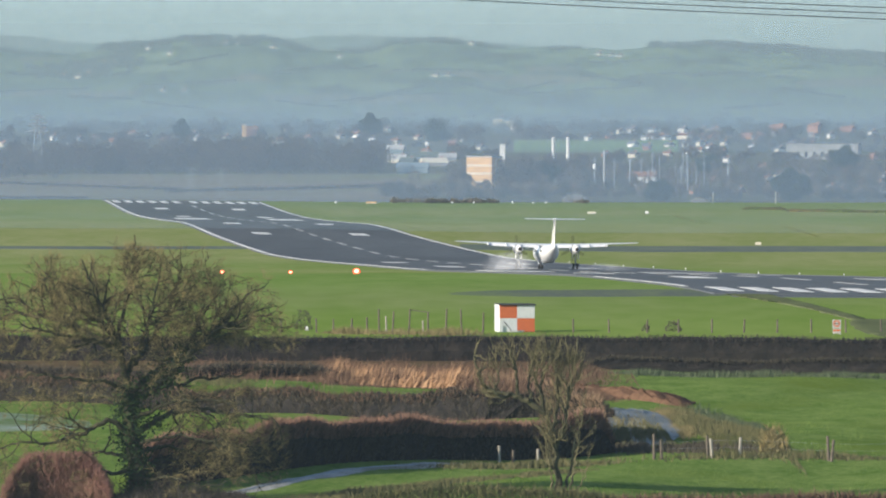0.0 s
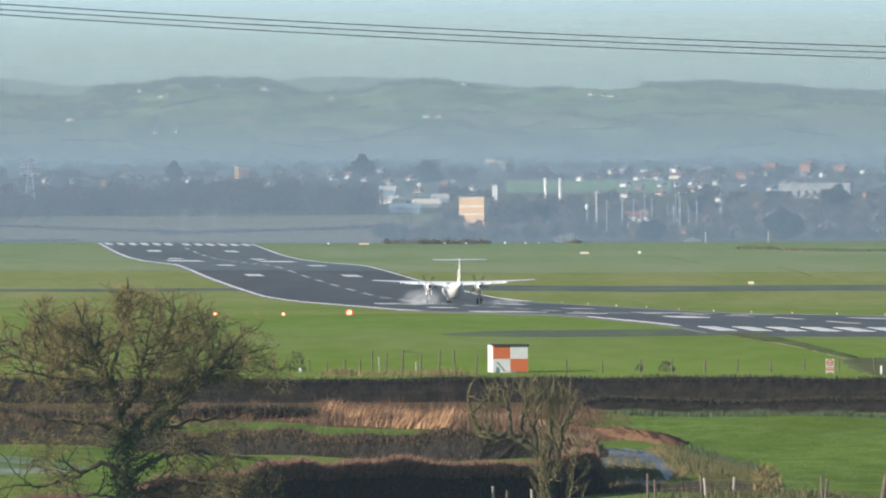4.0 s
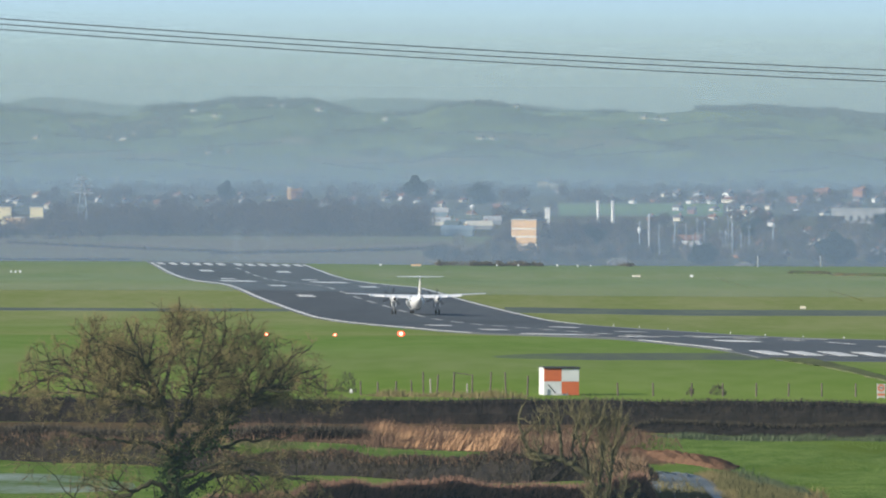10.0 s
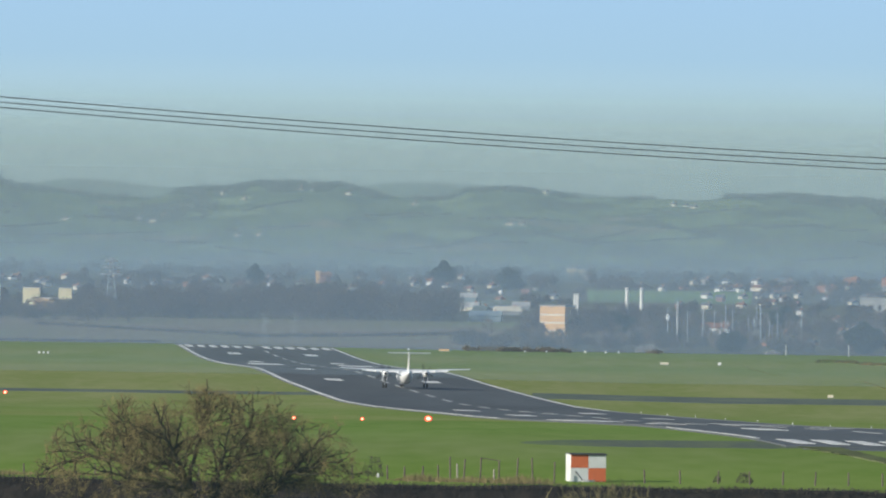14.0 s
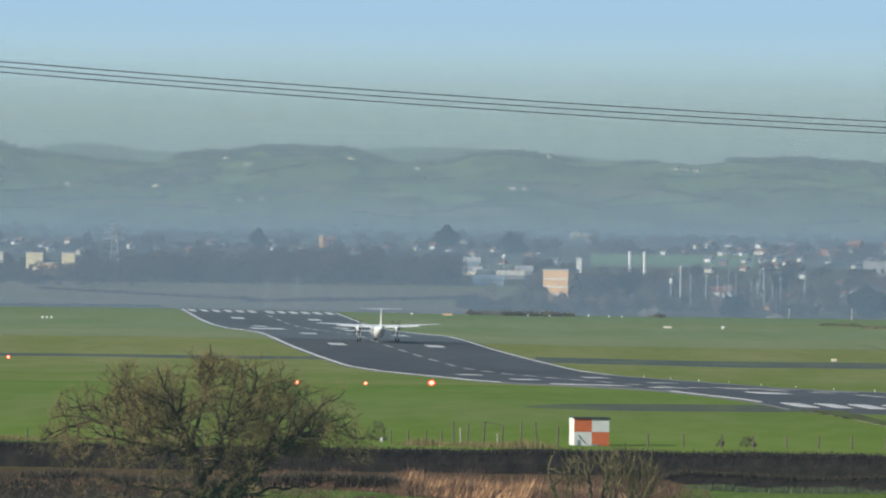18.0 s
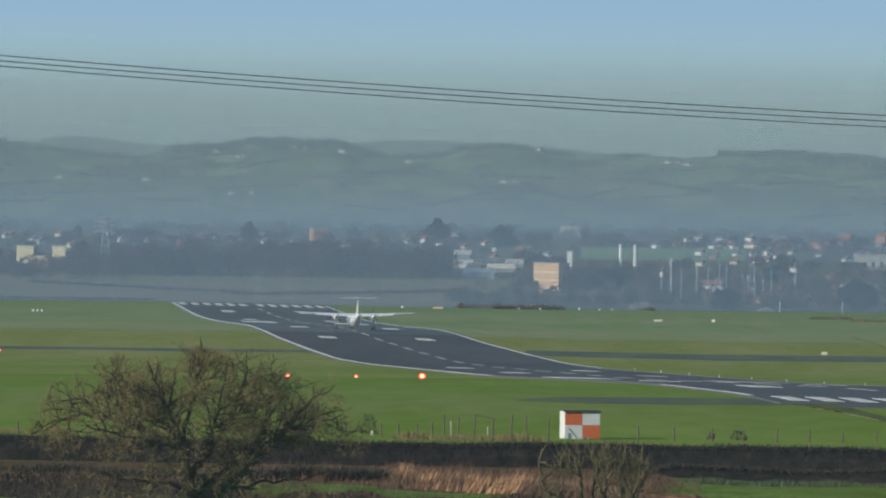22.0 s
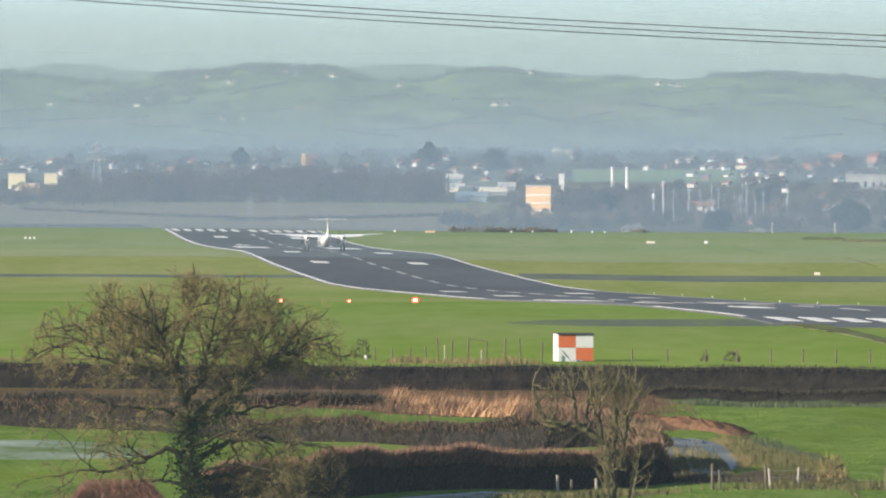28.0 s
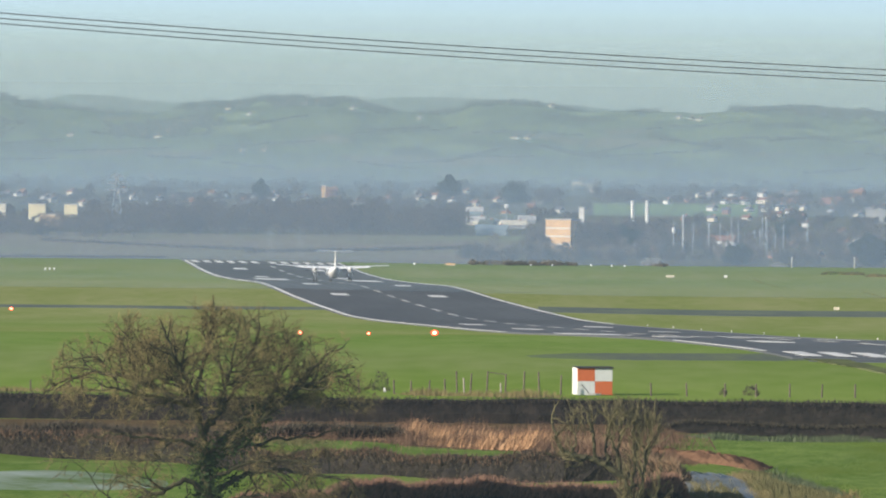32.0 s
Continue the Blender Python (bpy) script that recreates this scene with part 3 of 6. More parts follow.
def land(x, y):
    """Height of the ground."""
    z = np.interp(y, _py, _pz)
    u = np.asarray(x) * UNIT / np.maximum(y, 1.0)
    ridge = np.interp(u, _ru, _rz) + 0.35 * np.sin(u / 19.0) + 0.2 * np.sin(u / 7.3 + 1)
    k = np.clip((np.asarray(y) - 4440.0) / 360.0, 0, 1)
    k = k * k * (3 - 2 * k) * (0.8 + 0.2 * k)
    roll = 1.2 * np.sin(u / 90.0 + np.asarray(y) / 70.0) * np.clip(k * (1 - k) * 4, 0, 1)
    far = np.clip((np.asarray(y) - 4800.0) / 40.0, 0, 1)
    out = z * (1 - k) + ridge * k + roll - far * 14
    behind = np.clip((np.asarray(y) - 4850.0) / 100.0, 0, 1)
    behind = behind * behind * (3 - 2 * behind)
    out = out * (1 - behind) + (np.interp(u, _bu, _bz) + 0.3 * np.sin(u / 13.0) - np.clip((np.asarray(y) - 4955.0) / 30.0, 0, 1) * 5) * behind
    span = np.clip((np.asarray(y) - 960) / 120, 0, 1) * np.clip((3150 - np.asarray(y)) / 120, 0, 1)
    lat = np.clip(np.asarray(x) - 116.6 - AX * np.asarray(y), -23, 60)
    out = out - 0.012 * (lat + 23) * span
    near = np.clip((752 - np.asarray(y)) / 60, 0, 1) * np.clip((np.asarray(y) - 330) / 100, 0, 1)
    return out + near * 0.12 * (np.sin(np.asarray(x) / 5.3 + np.asarray(y) / 23) + np.sin(np.asarray(x) / 2.9 - np.asarray(y) / 17 + 2))


def at(u, d, lift=0.0):
    """The place on the ground d metres out at the bearing u."""
    x = (u - 784) * d / UNIT
    return Vector((x, d, float(land(x, d)) + lift))


def build_ground():
    ys = np.concatenate([[-5000, -2000, -600, -200, -60], np.arange(0, 400, 20), np.arange(400, 900, 4), np.arange(900, 1100, 5),
                         np.arange(1100, 3100, 12), np.arange(3100, 4440, 25), np.arange(4440, 4993, 10)])
    us = np.concatenate([[-1, -0.5, -0.25, -0.12], np.linspace(-0.074, 0.060, 150), [0.1, 0.2, 0.5, 1.0]])
    nu = len(us)
    rows = []
    for y in ys:
        base = max(y, 120.0)
        x = us * base
        edge = [0, 1, 2, 3, nu - 4, nu - 3, nu - 2, nu - 1]
        x[edge] = [-5000, -2400, -1000, min(-420, -0.1 * base), max(420, 0.09 * base), 1000, 2400, 5000]
        rows.append(np.stack([x, np.full(nu, y), land(x, np.full(nu, y))], 1))
    v = np.concatenate(rows)
    i = np.arange(len(ys) - 1)[:, None] * nu + np.arange(nu - 1)[None, :]
    f = np.stack([i, i + 1, i + 1 + nu, i + nu], -1).reshape(-1, 4)
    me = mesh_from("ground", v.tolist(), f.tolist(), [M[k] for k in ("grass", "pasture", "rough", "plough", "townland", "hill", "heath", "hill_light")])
    c = v[f].mean(1)
    x, y = c[:, 0], c[:, 1]
    u = x * UNIT / np.maximum(y, 1) + 784
    idx = np.zeros(len(f), int)
    wob = 3 * np.sin(x / 7) + 2 * np.sin(x / 2.3 + 1)
    idx[y < 735] = 1
    idx[(y > 682 - 34 * np.clip((u - 640) / 220, 0, 1) + wob) & (y < 753) & (u < 1035 + 6 * wob)] = 6
    idx[(y > 3052) & (y <= 3580)] = 3
    idx[(y > 3052) & (u > 690 + (y - 3052) * 0.2)] = 4
    idx[(y > 3580)] = 4
    idx[(y > 4400)] = 5
    idx[(y > 3890) & (y < 4090) & (u > 905) & (u < 1205)] = 7
    idx[y < 330] = 1
    me.polygons.foreach_set("material_index", idx.astype(np.int32))
    me.shade_smooth()
    solid("ground", me, "green winter grass fields rolling towards distant hills", "ground", kind="structure")


build_ground()

# ================= runway =================


def on_runway(y, l, lift=0.0):
    """Place at station y of the centreline, l metres to its right."""
    c = math.hypot(1, AX)
    X, Y = 116.6 + AX * y + l / c, y - l * AX / c
    return Vector((X, Y, float(np.interp(y, _py, _pz)) - 0.012 * (l + 23) + 0.02 + lift))


def strip(l0, l1, y0, y1, lift, step=8.0):
    """A thin slab along the runway that follows its humps."""
    n = max(1, int(round((y1 - y0) / step)))
    v, f = [], []
    for i in range(n + 1):
        y = y0 + (y1 - y0) * i / n
        v += [on_runway(y, l0, lift), on_runway(y, l1, lift), on_runway(y, l1, lift - 0.3), on_runway(y, l0, lift - 0.3)]
    for i in range(n):
        a, b = 4 * i, 4 * i + 4
        f += [(a, a + 1, b + 1, b), (a + 1, a + 2, b + 2, b + 1), (a + 3, a, b, b + 3)]
    f += [(0, 3, 2, 1), (4 * n, 4 * n + 1, 4 * n + 2, 4 * n + 3)]
    return [tuple(p) for p in v], f


def runway_piece(name, parent, l0, l1, y0, y1, lift, mat, step=8.0):
    me = mesh_from(name, *strip(l0, l1, y0, y1, lift, step), [mat])
    return part(name, me, mat, parent)


def build_runway():
    me = mesh_from("runway", *strip(-23.6, 23.6, 1026, 3046, 0.16, 6), [M["asphalt"]])
    run = solid("runway", me, "dark asphalt runway with white markings dipping across the airfield", "runway", kind="structure")
    h = 0.20
    for l, w, y0, y1, k in ((-23.2, 0.5, 1066, 1185, "paint"), (-23.2, 0.9, 1185, 1500, "faded_paint"), (-23.2, 0.9, 1500, 3034, "paint"),
                            (22.5, 0.6, 1066, 1900, "faded_paint"), (22.5, 0.6, 1900, 3034, "paint")):
        runway_piece("edge_line", run, l, l + w, y0, y1, h, M[k])
    for y0, y1 in ((1038, 1062), (2999, 3034)):
        for i in range(6):
            for sgn in (-1, 1):
                l = sgn * (2.6 + i * 3.55)
                runway_piece("threshold_stripe", run, l - 0.95, l + 0.95, y0, y1, h, M["paint"], 10)
    for y in (1192, 1339, 1633, 1782, 2903, 2738, 2436, 2287):
        for sgn in (-1, 1):
            runway_piece("touchdown_bar", run, sgn * 11 - 1.8, sgn * 11 + 1.8, y - 11.5, y + 11.5, h, M["worn_paint" if sgn > 0 and y < 1700 else "paint"], 8)
    for y in (1472, 2652):
        for sgn in (-1, 1):
            runway_piece("aiming_block", run, sgn * 12 - 4.2, sgn * 12 + 4.2, y - 23, y + 23, h, M["worn_paint" if sgn > 0 and y < 1700 else "paint"], 8)
    y = 1120.0
    while y < 2960:
        runway_piece("centre_dash", run, -0.36, 0.36, y - 15, y + 15, h, M["worn_paint"], 8)
        y += 60.8
    # paved areas beside the runway
    paved("taxiway", 1290, 2100, 1015, 1036, M["asphalt"], "dark asphalt turning pad at the runway end")
    paved("old_runway", 814, 2100, 2104, 2180, M["old_tar"], "disused tarmac runway crossing behind the main one")
    paved("old_runway", -900, 560, 2074, 2112, M["old_tar"], "disused tarmac runway crossing behind the main one")


def paved(name, u0, u1, d0, d1, mat, label):
    nx, ny = 60, 6
    v, f = [], []
    for j in range(ny + 1):
        d = d0 + (d1 - d0) * j / ny
        for i in range(nx + 1):
            t = i / nx
            u = u0 + (u1 - u0) * t
            x = (u - 784) * (d0 + d1) / 2 / UNIT
            wob = 1.5 * math.sin(x / 9.0) if j in (0, ny) else 0
            v.append((x, d + wob, float(land(x, d + wob)) + 0.05))
    for j in range(ny):
        for i in range(nx):
            a = j * (nx + 1) + i
            f.append((a, a + 1, a + nx + 2, a + nx + 1))
    n0 = len(v)
    rim = [i for i in range(nx + 1)]
    v += [(v[i][0], v[i][1], v[i][2] - 0.3) for i in rim]
    f += [(i + 1, i, n0 + i, n0 + i + 1) for i in range(nx)]
    return solid(name, mesh_from(name, v, f, [mat]), label, "taxiway", kind="structure")


build_runway()

# ================= upright sheets standing in for haze, out to the hills ==========
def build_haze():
    # the 380 m sheet is added to lift the dark tones beyond it
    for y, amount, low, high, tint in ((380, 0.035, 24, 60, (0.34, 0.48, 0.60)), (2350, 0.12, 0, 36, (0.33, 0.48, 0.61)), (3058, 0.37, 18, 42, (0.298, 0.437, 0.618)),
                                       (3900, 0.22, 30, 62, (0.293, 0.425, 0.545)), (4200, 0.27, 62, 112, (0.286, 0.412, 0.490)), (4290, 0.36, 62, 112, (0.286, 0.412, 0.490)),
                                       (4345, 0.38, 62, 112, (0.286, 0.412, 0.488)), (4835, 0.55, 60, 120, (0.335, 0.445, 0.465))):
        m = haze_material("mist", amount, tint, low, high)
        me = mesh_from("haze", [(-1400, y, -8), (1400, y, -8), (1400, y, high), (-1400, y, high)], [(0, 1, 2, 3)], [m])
        solid("haze", me, "upright bluish sheet standing in for haze over the valley", "mist", kind="structure")


build_haze()


# ================= hedges, reeds, tufts =================
def blades(n, place, length, width, rng, lean=0.35, up=0.7):
    """n thin three-cornered twigs; place(n) gives their feet."""
    p = place(n)
    d = rng.normal(0, lean, (n, 3))
    d[:, 2] = np.abs(d[:, 2]) * 0.5 + up
    d /= np.linalg.norm(d, axis=1)[:, None]
    L = length * rng.uniform(0.45, 1.3, n)[:, None]
    a = rng.uniform(0, math.pi, n)
    w = np.stack([np.cos(a), np.sin(a), np.zeros(n)], 1) * width * rng.uniform(0.6, 1.4, n)[:, None]
    v = np.stack([p - w, p + w, p + d * L], 1).reshape(-1, 3)
    return v, np.arange(3 * n).reshape(-1, 3)


def hedge_line(points, height, depth, rng):
    """Samples along a way of (u, d) points: x, y, z arrays by a parameter from 0 to 1."""
    pts = np.array([at(u, d) for u, d in points])
    seg = np.concatenate([[0], np.cumsum(np.linalg.norm(np.diff(pts[:, :2], axis=0), axis=1))])

    def place(t):
        s = t * seg[-1]
        return np.interp(s, seg, pts[:, 0]), np.interp(s, seg, pts[:, 1])
    return place, seg[-1]


def hedge(points, height, depth, twigs, mat, label, seed, twig=0.42, wave=0.22, tips=None, crest=0.35, inner=True, taper=0.25, thin=0.035, share=0.5, name="hedge", category="hedge", rough=0.05, core_mat="shaded_hedge_core"):
    rng = np.random.default_rng(seed)
    place, total = hedge_line(points, height, depth, rng)
    n = max(8, int(total / 0.8))
    t = np.linspace(0, 1, n)
    x, y = place(t)
    ph = rng.uniform(0, 6, 4)

    def top(tt):
        s = tt * total
        ends = np.clip(np.minimum(s, total - s) / min(2.0, total * taper), 0.06, 1) ** 0.5
        return height * ends * (1 + wave * (0.5 * np.sin(s / 3.1 + ph[0]) + 0.3 * np.sin(s / 1.3 + ph[1]) + 0.5 * np.sin(s / 9.7 + ph[2])))
    hh = top(t)
    prof = np.array([(-0.5, -0.1), (-0.52, 0.35), (-0.40, 0.72), (-0.15, 0.86), (0.15, 0.86), (0.40, 0.72), (0.52, 0.35), (0.5, -0.1)])
    rings = []
    for i in range(n):
        j = rng.normal(0, rough, (8, 2))
        z0 = float(land(x[i], y[i]))
        rings.append([(x[i] + rng.normal(0, 0.1), y[i] + (a + jj[0]) * depth, z0 + (b + jj[1]) * hh[i]) for (a, b), jj in zip(prof, j)])
    root = thing(name, Matrix.Translation((float(x[n // 2]), float(y[n // 2]), float(land(x[n // 2], y[n // 2])))), label, category)
    off = np.array(root.matrix_world.translation)
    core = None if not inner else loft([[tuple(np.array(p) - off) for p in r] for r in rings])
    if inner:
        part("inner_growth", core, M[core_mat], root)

    def feet(k):
        tt = rng.uniform(0, 1, k)
        fx, fy = place(tt)
        th = top(tt)
        q = rng.uniform(0, 1, k)
        a = rng.uniform(-0.55, 0.55, k) * np.where(q > 0.75, 0.85, 1.0)
        a = np.where(rng.uniform(0, 1, k) < 0.45, -0.5 + rng.normal(0, 0.05, k), a)
        z = land(fx, fy) + q * 0.88 * th
        return np.stack([fx, fy + a * depth, z], 1) - off
    v, f = blades(twigs, feet, twig, thin, rng, 0.55, 0.45)
    tagged(part("twigs", mesh_from("twigs", v.tolist(), f.tolist(), [mat]), mat, root), kind="stuff")
    # a paler colour near the crest stands in for sun on the hedge top
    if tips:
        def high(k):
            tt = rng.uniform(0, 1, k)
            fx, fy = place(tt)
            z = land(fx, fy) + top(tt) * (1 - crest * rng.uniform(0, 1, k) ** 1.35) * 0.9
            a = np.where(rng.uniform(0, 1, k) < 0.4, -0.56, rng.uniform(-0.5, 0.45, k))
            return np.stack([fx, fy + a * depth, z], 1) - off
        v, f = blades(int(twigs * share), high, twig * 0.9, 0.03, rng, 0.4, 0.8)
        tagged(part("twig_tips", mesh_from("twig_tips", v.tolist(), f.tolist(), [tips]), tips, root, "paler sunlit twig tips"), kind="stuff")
    return root


def tufts(name, points, spread, n, mat, label, category, seed, length, width=0.03, lean=0.3, up=1.0, clump=1.1, sway=0.0):
    ends = []
    """Loose growth scattered along a way."""
    rng = np.random.default_rng(seed)
    place, total = hedge_line(points, 1, 1, rng)

    def feet(k):
        c = rng.uniform(0, 1, max(6, int(total / clump / 1.2)))
        t = np.clip(c[rng.integers(0, len(c), k)] + rng.normal(0, clump / total, k), 0, 1)
        ends.append(np.clip(np.minimum(t, 1 - t) * 9, 0.25, 1))
        x, y = place(t)
        y = y + rng.normal(0, spread * 0.6, k)
        return np.stack([x, y, land(x, y) - 0.03], 1)
    v, f = blades(n, feet, length, width, rng, lean, up)
    foot = v[0::3] * 0.5 + v[1::3] * 0.5
    s = 0.80 + 0.20 * np.sin(foot[:, 0] / 1.9 + seed) * np.sin(foot[:, 1] / 3.7 + foot[:, 0] / 6.1) + 0.14 * np.sin(foot[:, 0] / 0.7)
    v[2::3, 0] += sway * (v[2::3, 2] - foot[:, 2])
    v[2::3] = foot + (v[2::3] - foot) * (np.clip(s, 0.2, 1.2) * ends[0])[:, None]
    return solid(name, mesh_from(name, v.tolist(), f.tolist(), [mat]), label, category, kind="stuff")


def build_hedges():
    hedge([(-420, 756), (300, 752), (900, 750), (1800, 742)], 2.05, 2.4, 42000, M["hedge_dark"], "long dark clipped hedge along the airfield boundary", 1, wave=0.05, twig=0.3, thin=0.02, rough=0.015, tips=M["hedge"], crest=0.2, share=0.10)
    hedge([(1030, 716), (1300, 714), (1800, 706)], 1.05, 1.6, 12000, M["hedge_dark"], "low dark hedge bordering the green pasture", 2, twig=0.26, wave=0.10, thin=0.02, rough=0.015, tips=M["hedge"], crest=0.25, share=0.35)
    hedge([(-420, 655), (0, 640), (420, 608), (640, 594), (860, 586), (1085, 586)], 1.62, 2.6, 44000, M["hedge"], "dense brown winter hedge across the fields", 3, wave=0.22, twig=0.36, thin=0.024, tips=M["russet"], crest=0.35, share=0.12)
    hedge([(236, 466), (330, 475), (440, 484), (600, 501), (760, 514), (1000, 523), (1084, 530)], 2.2, 3.2, 44000, M["hedge_stream"], "thick dark hedge with russet tops along the stream bank", 4, wave=0.14, twig=0.42, thin=0.024, tips=M["russet_lit_tips"], crest=0.36, share=0.55)
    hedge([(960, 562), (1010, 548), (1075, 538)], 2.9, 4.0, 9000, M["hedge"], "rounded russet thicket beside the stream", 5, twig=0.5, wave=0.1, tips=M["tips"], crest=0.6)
    hedge([(-380, 700), (0, 694), (350, 690), (600, 694)], 0.9, 7.0, 15000, M["hedge"], "tangled brown bramble scrub below the hedge", 6, twig=0.5, wave=0.4, name="scrub", category="scrub")
    hedge([(8, 455), (60, 456), (110, 456), (150, 456), (196, 455)], 2.35, 3.2, 30000, M["dogwood"], "dense reddish-brown dogwood bush in the corner of the field", 7, twig=0.36, wave=0.08, taper=0.25, thin=0.014, rough=0.025, core_mat="russet", name="bush", category="bush")
    tufts("undergrowth", [(200, 458), (300, 458), (420, 458)], 4, 1500, M["hedge_stream"], "tangled brown undergrowth below the oak", "undergrowth", 8, 1.5, 0.012, 1.1, 0.5)
    tufts("undergrowth", [(200, 456), (330, 457), (450, 455)], 3, 5200, M["hedge_stream"], "dark brambles below the oak", "undergrowth", 28, 0.8, 0.022, 0.9, 0.5)
    hedge([(470, 448), (800, 450), (1100, 449)], 0.55, 2.0, 7000, M["rough_tuft"], "low rough hedge at the field edge", 9, thin=0.02, twig=0.35, wave=0.5, inner=False)
    hedge([(1100, 446), (1380, 446), (1700, 447)], 0.35, 2.0, 5000, M["russet"], "low reddish bramble hedge at the field edge", 10, twig=0.5, wave=0.6)
    hedge([(996, 3064), (1034, 3064)], 2.4, 3.0, 500, M["pale_wood"], "heap of pale brushwood at the far field edge", 16, twig=1.1, thin=0.09, core_mat="pale_wood", name="brush_heap", category="heap")
    hedge([(1222, 3064), (1254, 3064)], 1.5, 3.0, 500, M["tuft"], "low tan earth mound at the far field edge", 17, twig=0.3, thin=0.09, taper=0.45, core_mat="pale_wood", name="mound", category="mound")
    hedge([(1314, 2948), (1392, 2940)], 0.9, 4.0, 1500, M["rough_tuft"], "low rough bank on the far airfield", 18, twig=0.4, thin=0.07, core_mat="rough")
    hedge([(1392, 2915), (1500, 2905), (1700, 2890)], 0.9, 4.0, 3000, M["rough_tuft"], "low rough bank on the far airfield", 19, twig=0.4, thin=0.07, core_mat="rough")
    hedge([(1346, 516), (1394, 516)], 1.6, 1.2, 420, M["twig"], "small twiggy bush beside the wire fence", 11, twig=0.5, inner=False, name="bush", category="bush")
    hedge([(522, 868), (552, 868)], 1.5, 1.3, 240, M["hedge_stream"], "small bare bush beside the airfield fence", 12, twig=0.4, inner=False, name="bush", category="bush")
    hedge([(-360, 868), (-290, 868)], 2.2, 2.0, 700, M["twig"], "bare grey bush beside the airfield fence", 13, twig=0.4, inner=False, name="bush", category="bush")
    hedge([(1136, 862), (1150, 862)], 0.75, 0.5, 110, M["hedge"], "clump of dark dock stems beside the fence", 14, twig=0.3, inner=False, name="bush", category="bush")
    hedge([(1178, 862), (1206, 862)], 1.0, 0.6, 220, M["hedge"], "clump of dark dock stems beside the fence", 15, twig=0.3, inner=False, name="bush", category="bush")
    tufts("reeds", [(520, 694), (600, 692), (700, 688), (790, 677), (850, 668)], 4, 1100, M["reed"], "tall dry orange reeds in a wet hollow", "reeds", 21, 1.3, 0.045, 0.3, clump=0.3, sway=0.5)
    tufts("reeds", [(560, 702), (640, 700), (700, 698)], 3, 420, M["reed"], "tall pale reed plumes in a wet hollow", "reeds", 36, 1.25, 0.04, 0.3, clump=0.3, sway=0.5)
    tufts("reeds", [(600, 684), (700, 680), (820, 662)], 3, 800, M["reed"], "short dry orange reeds in a wet hollow", "reeds", 37, 0.9, 0.04, 0.3, clump=0.4, sway=0.6)
    tufts("bracken", [(250, 706), (520, 706), (760, 702), (1120, 694)], 20, 26000, M["russet"], "reddish dead bracken below the hedge", "bracken", 22, 0.9, 0.028, 0.35)
    tufts("bracken", [(440, 698), (680, 694), (800, 677), (960, 658), (1110, 648)], 9, 22000, M["russet"], "russet dead bracken beside the reeds", "bracken", 29, 0.9, 0.026, 0.35)
    tufts("bracken", [(520, 698), (700, 693), (1000, 664)], 9, 9000, M["tips"], "brown dead stalks among the reeds", "bracken", 38, 0.9, 0.022, 0.4, clump=0.8)
    tufts("grass_tufts", [(-380, 690), (0, 682), (250, 676), (480, 668)], 8, 6000, M["rough_tuft"], "rough winter grass between the hedges", "grass", 30, 0.45, 0.03, 0.5)
    tufts("grass_tufts", [(560, 856), (720, 853), (880, 850)], 4, 2500, M["tuft"], "pale dry grass tufts along the fence", "grass", 23, 0.7, 0.03)
    tufts("grass_tufts", [(-380, 858), (0, 858), (250, 857)], 3, 2500, M["tuft"], "pale dry grass tufts along the fence", "grass", 24, 0.6, 0.03)
    tufts("grass_tufts", [(1040, 704), (1300, 702), (1800, 696)], 4, 7000, M["rush"], "dark rushy tussocks on the pasture edge", "grass", 25, 0.5, 0.04, 0.5, clump=0.8)
    tufts("grass_tufts", [(1175, 592), (1260, 570), (1340, 548), (1395, 524)], 20, 30000, M["rough_tuft"], "rough tussocks on the stream bank", "grass", 26, 0.5, 0.03, 0.5, clump=1.3)
    tufts("grass_tufts", [(1210, 606), (1290, 588), (1350, 556), (1385, 530)], 14, 6000, M["rush"], "dark rush clumps on the stream bank", "grass", 39, 0.55, 0.03, 0.5, clump=0.5)
    tufts("grass_tufts", [(1060, 536), (1150, 530), (1260, 524), (1380, 520)], 5, 9000, M["hedge"], "dark dead stalks on the stream bank", "grass", 31, 0.5, 0.025, 0.5, clump=0.6)
    tufts("grass_tufts", [(330, 440), (440, 450), (560, 458), (700, 468), (900, 484), (1060, 498)], 3.4, 14000, M["rough_tuft"], "rough bank below the narrow stream", "grass", 32, 0.3, 0.022, 0.6, clump=0.8)
    tufts("grass_tufts", [(700, 500), (950, 506), (1150, 512), (1600, 515)], 3, 6000, M["rough_tuft"], "rough grass along the wire fence", "grass", 27, 0.45, 0.035, 0.5)
    tufts("grass_tufts", [(1150, 606), (1215, 590), (1235, 572), (1200, 548)], 7, 7000, M["tuft"], "tan dead grass at the rim of the stream bend", "grass", 33, 0.4, 0.025, 0.5, clump=0.6)
    tufts("grass_tufts", [(1085, 560), (1150, 572), (1225, 580)], 26, 3500, M["tuft"], "sparse tan stalks in the shallow stream bend", "grass", 35, 0.3, 0.02, 0.6, clump=0.25)
    tufts("grass_tufts", [(1080, 545), (1110, 555), (1150, 560), (1190, 550)], 15, 7000, M["rough_tuft"], "dark rushes standing in the stream bend", "grass", 34, 0.4, 0.025, 0.5, clump=0.5)


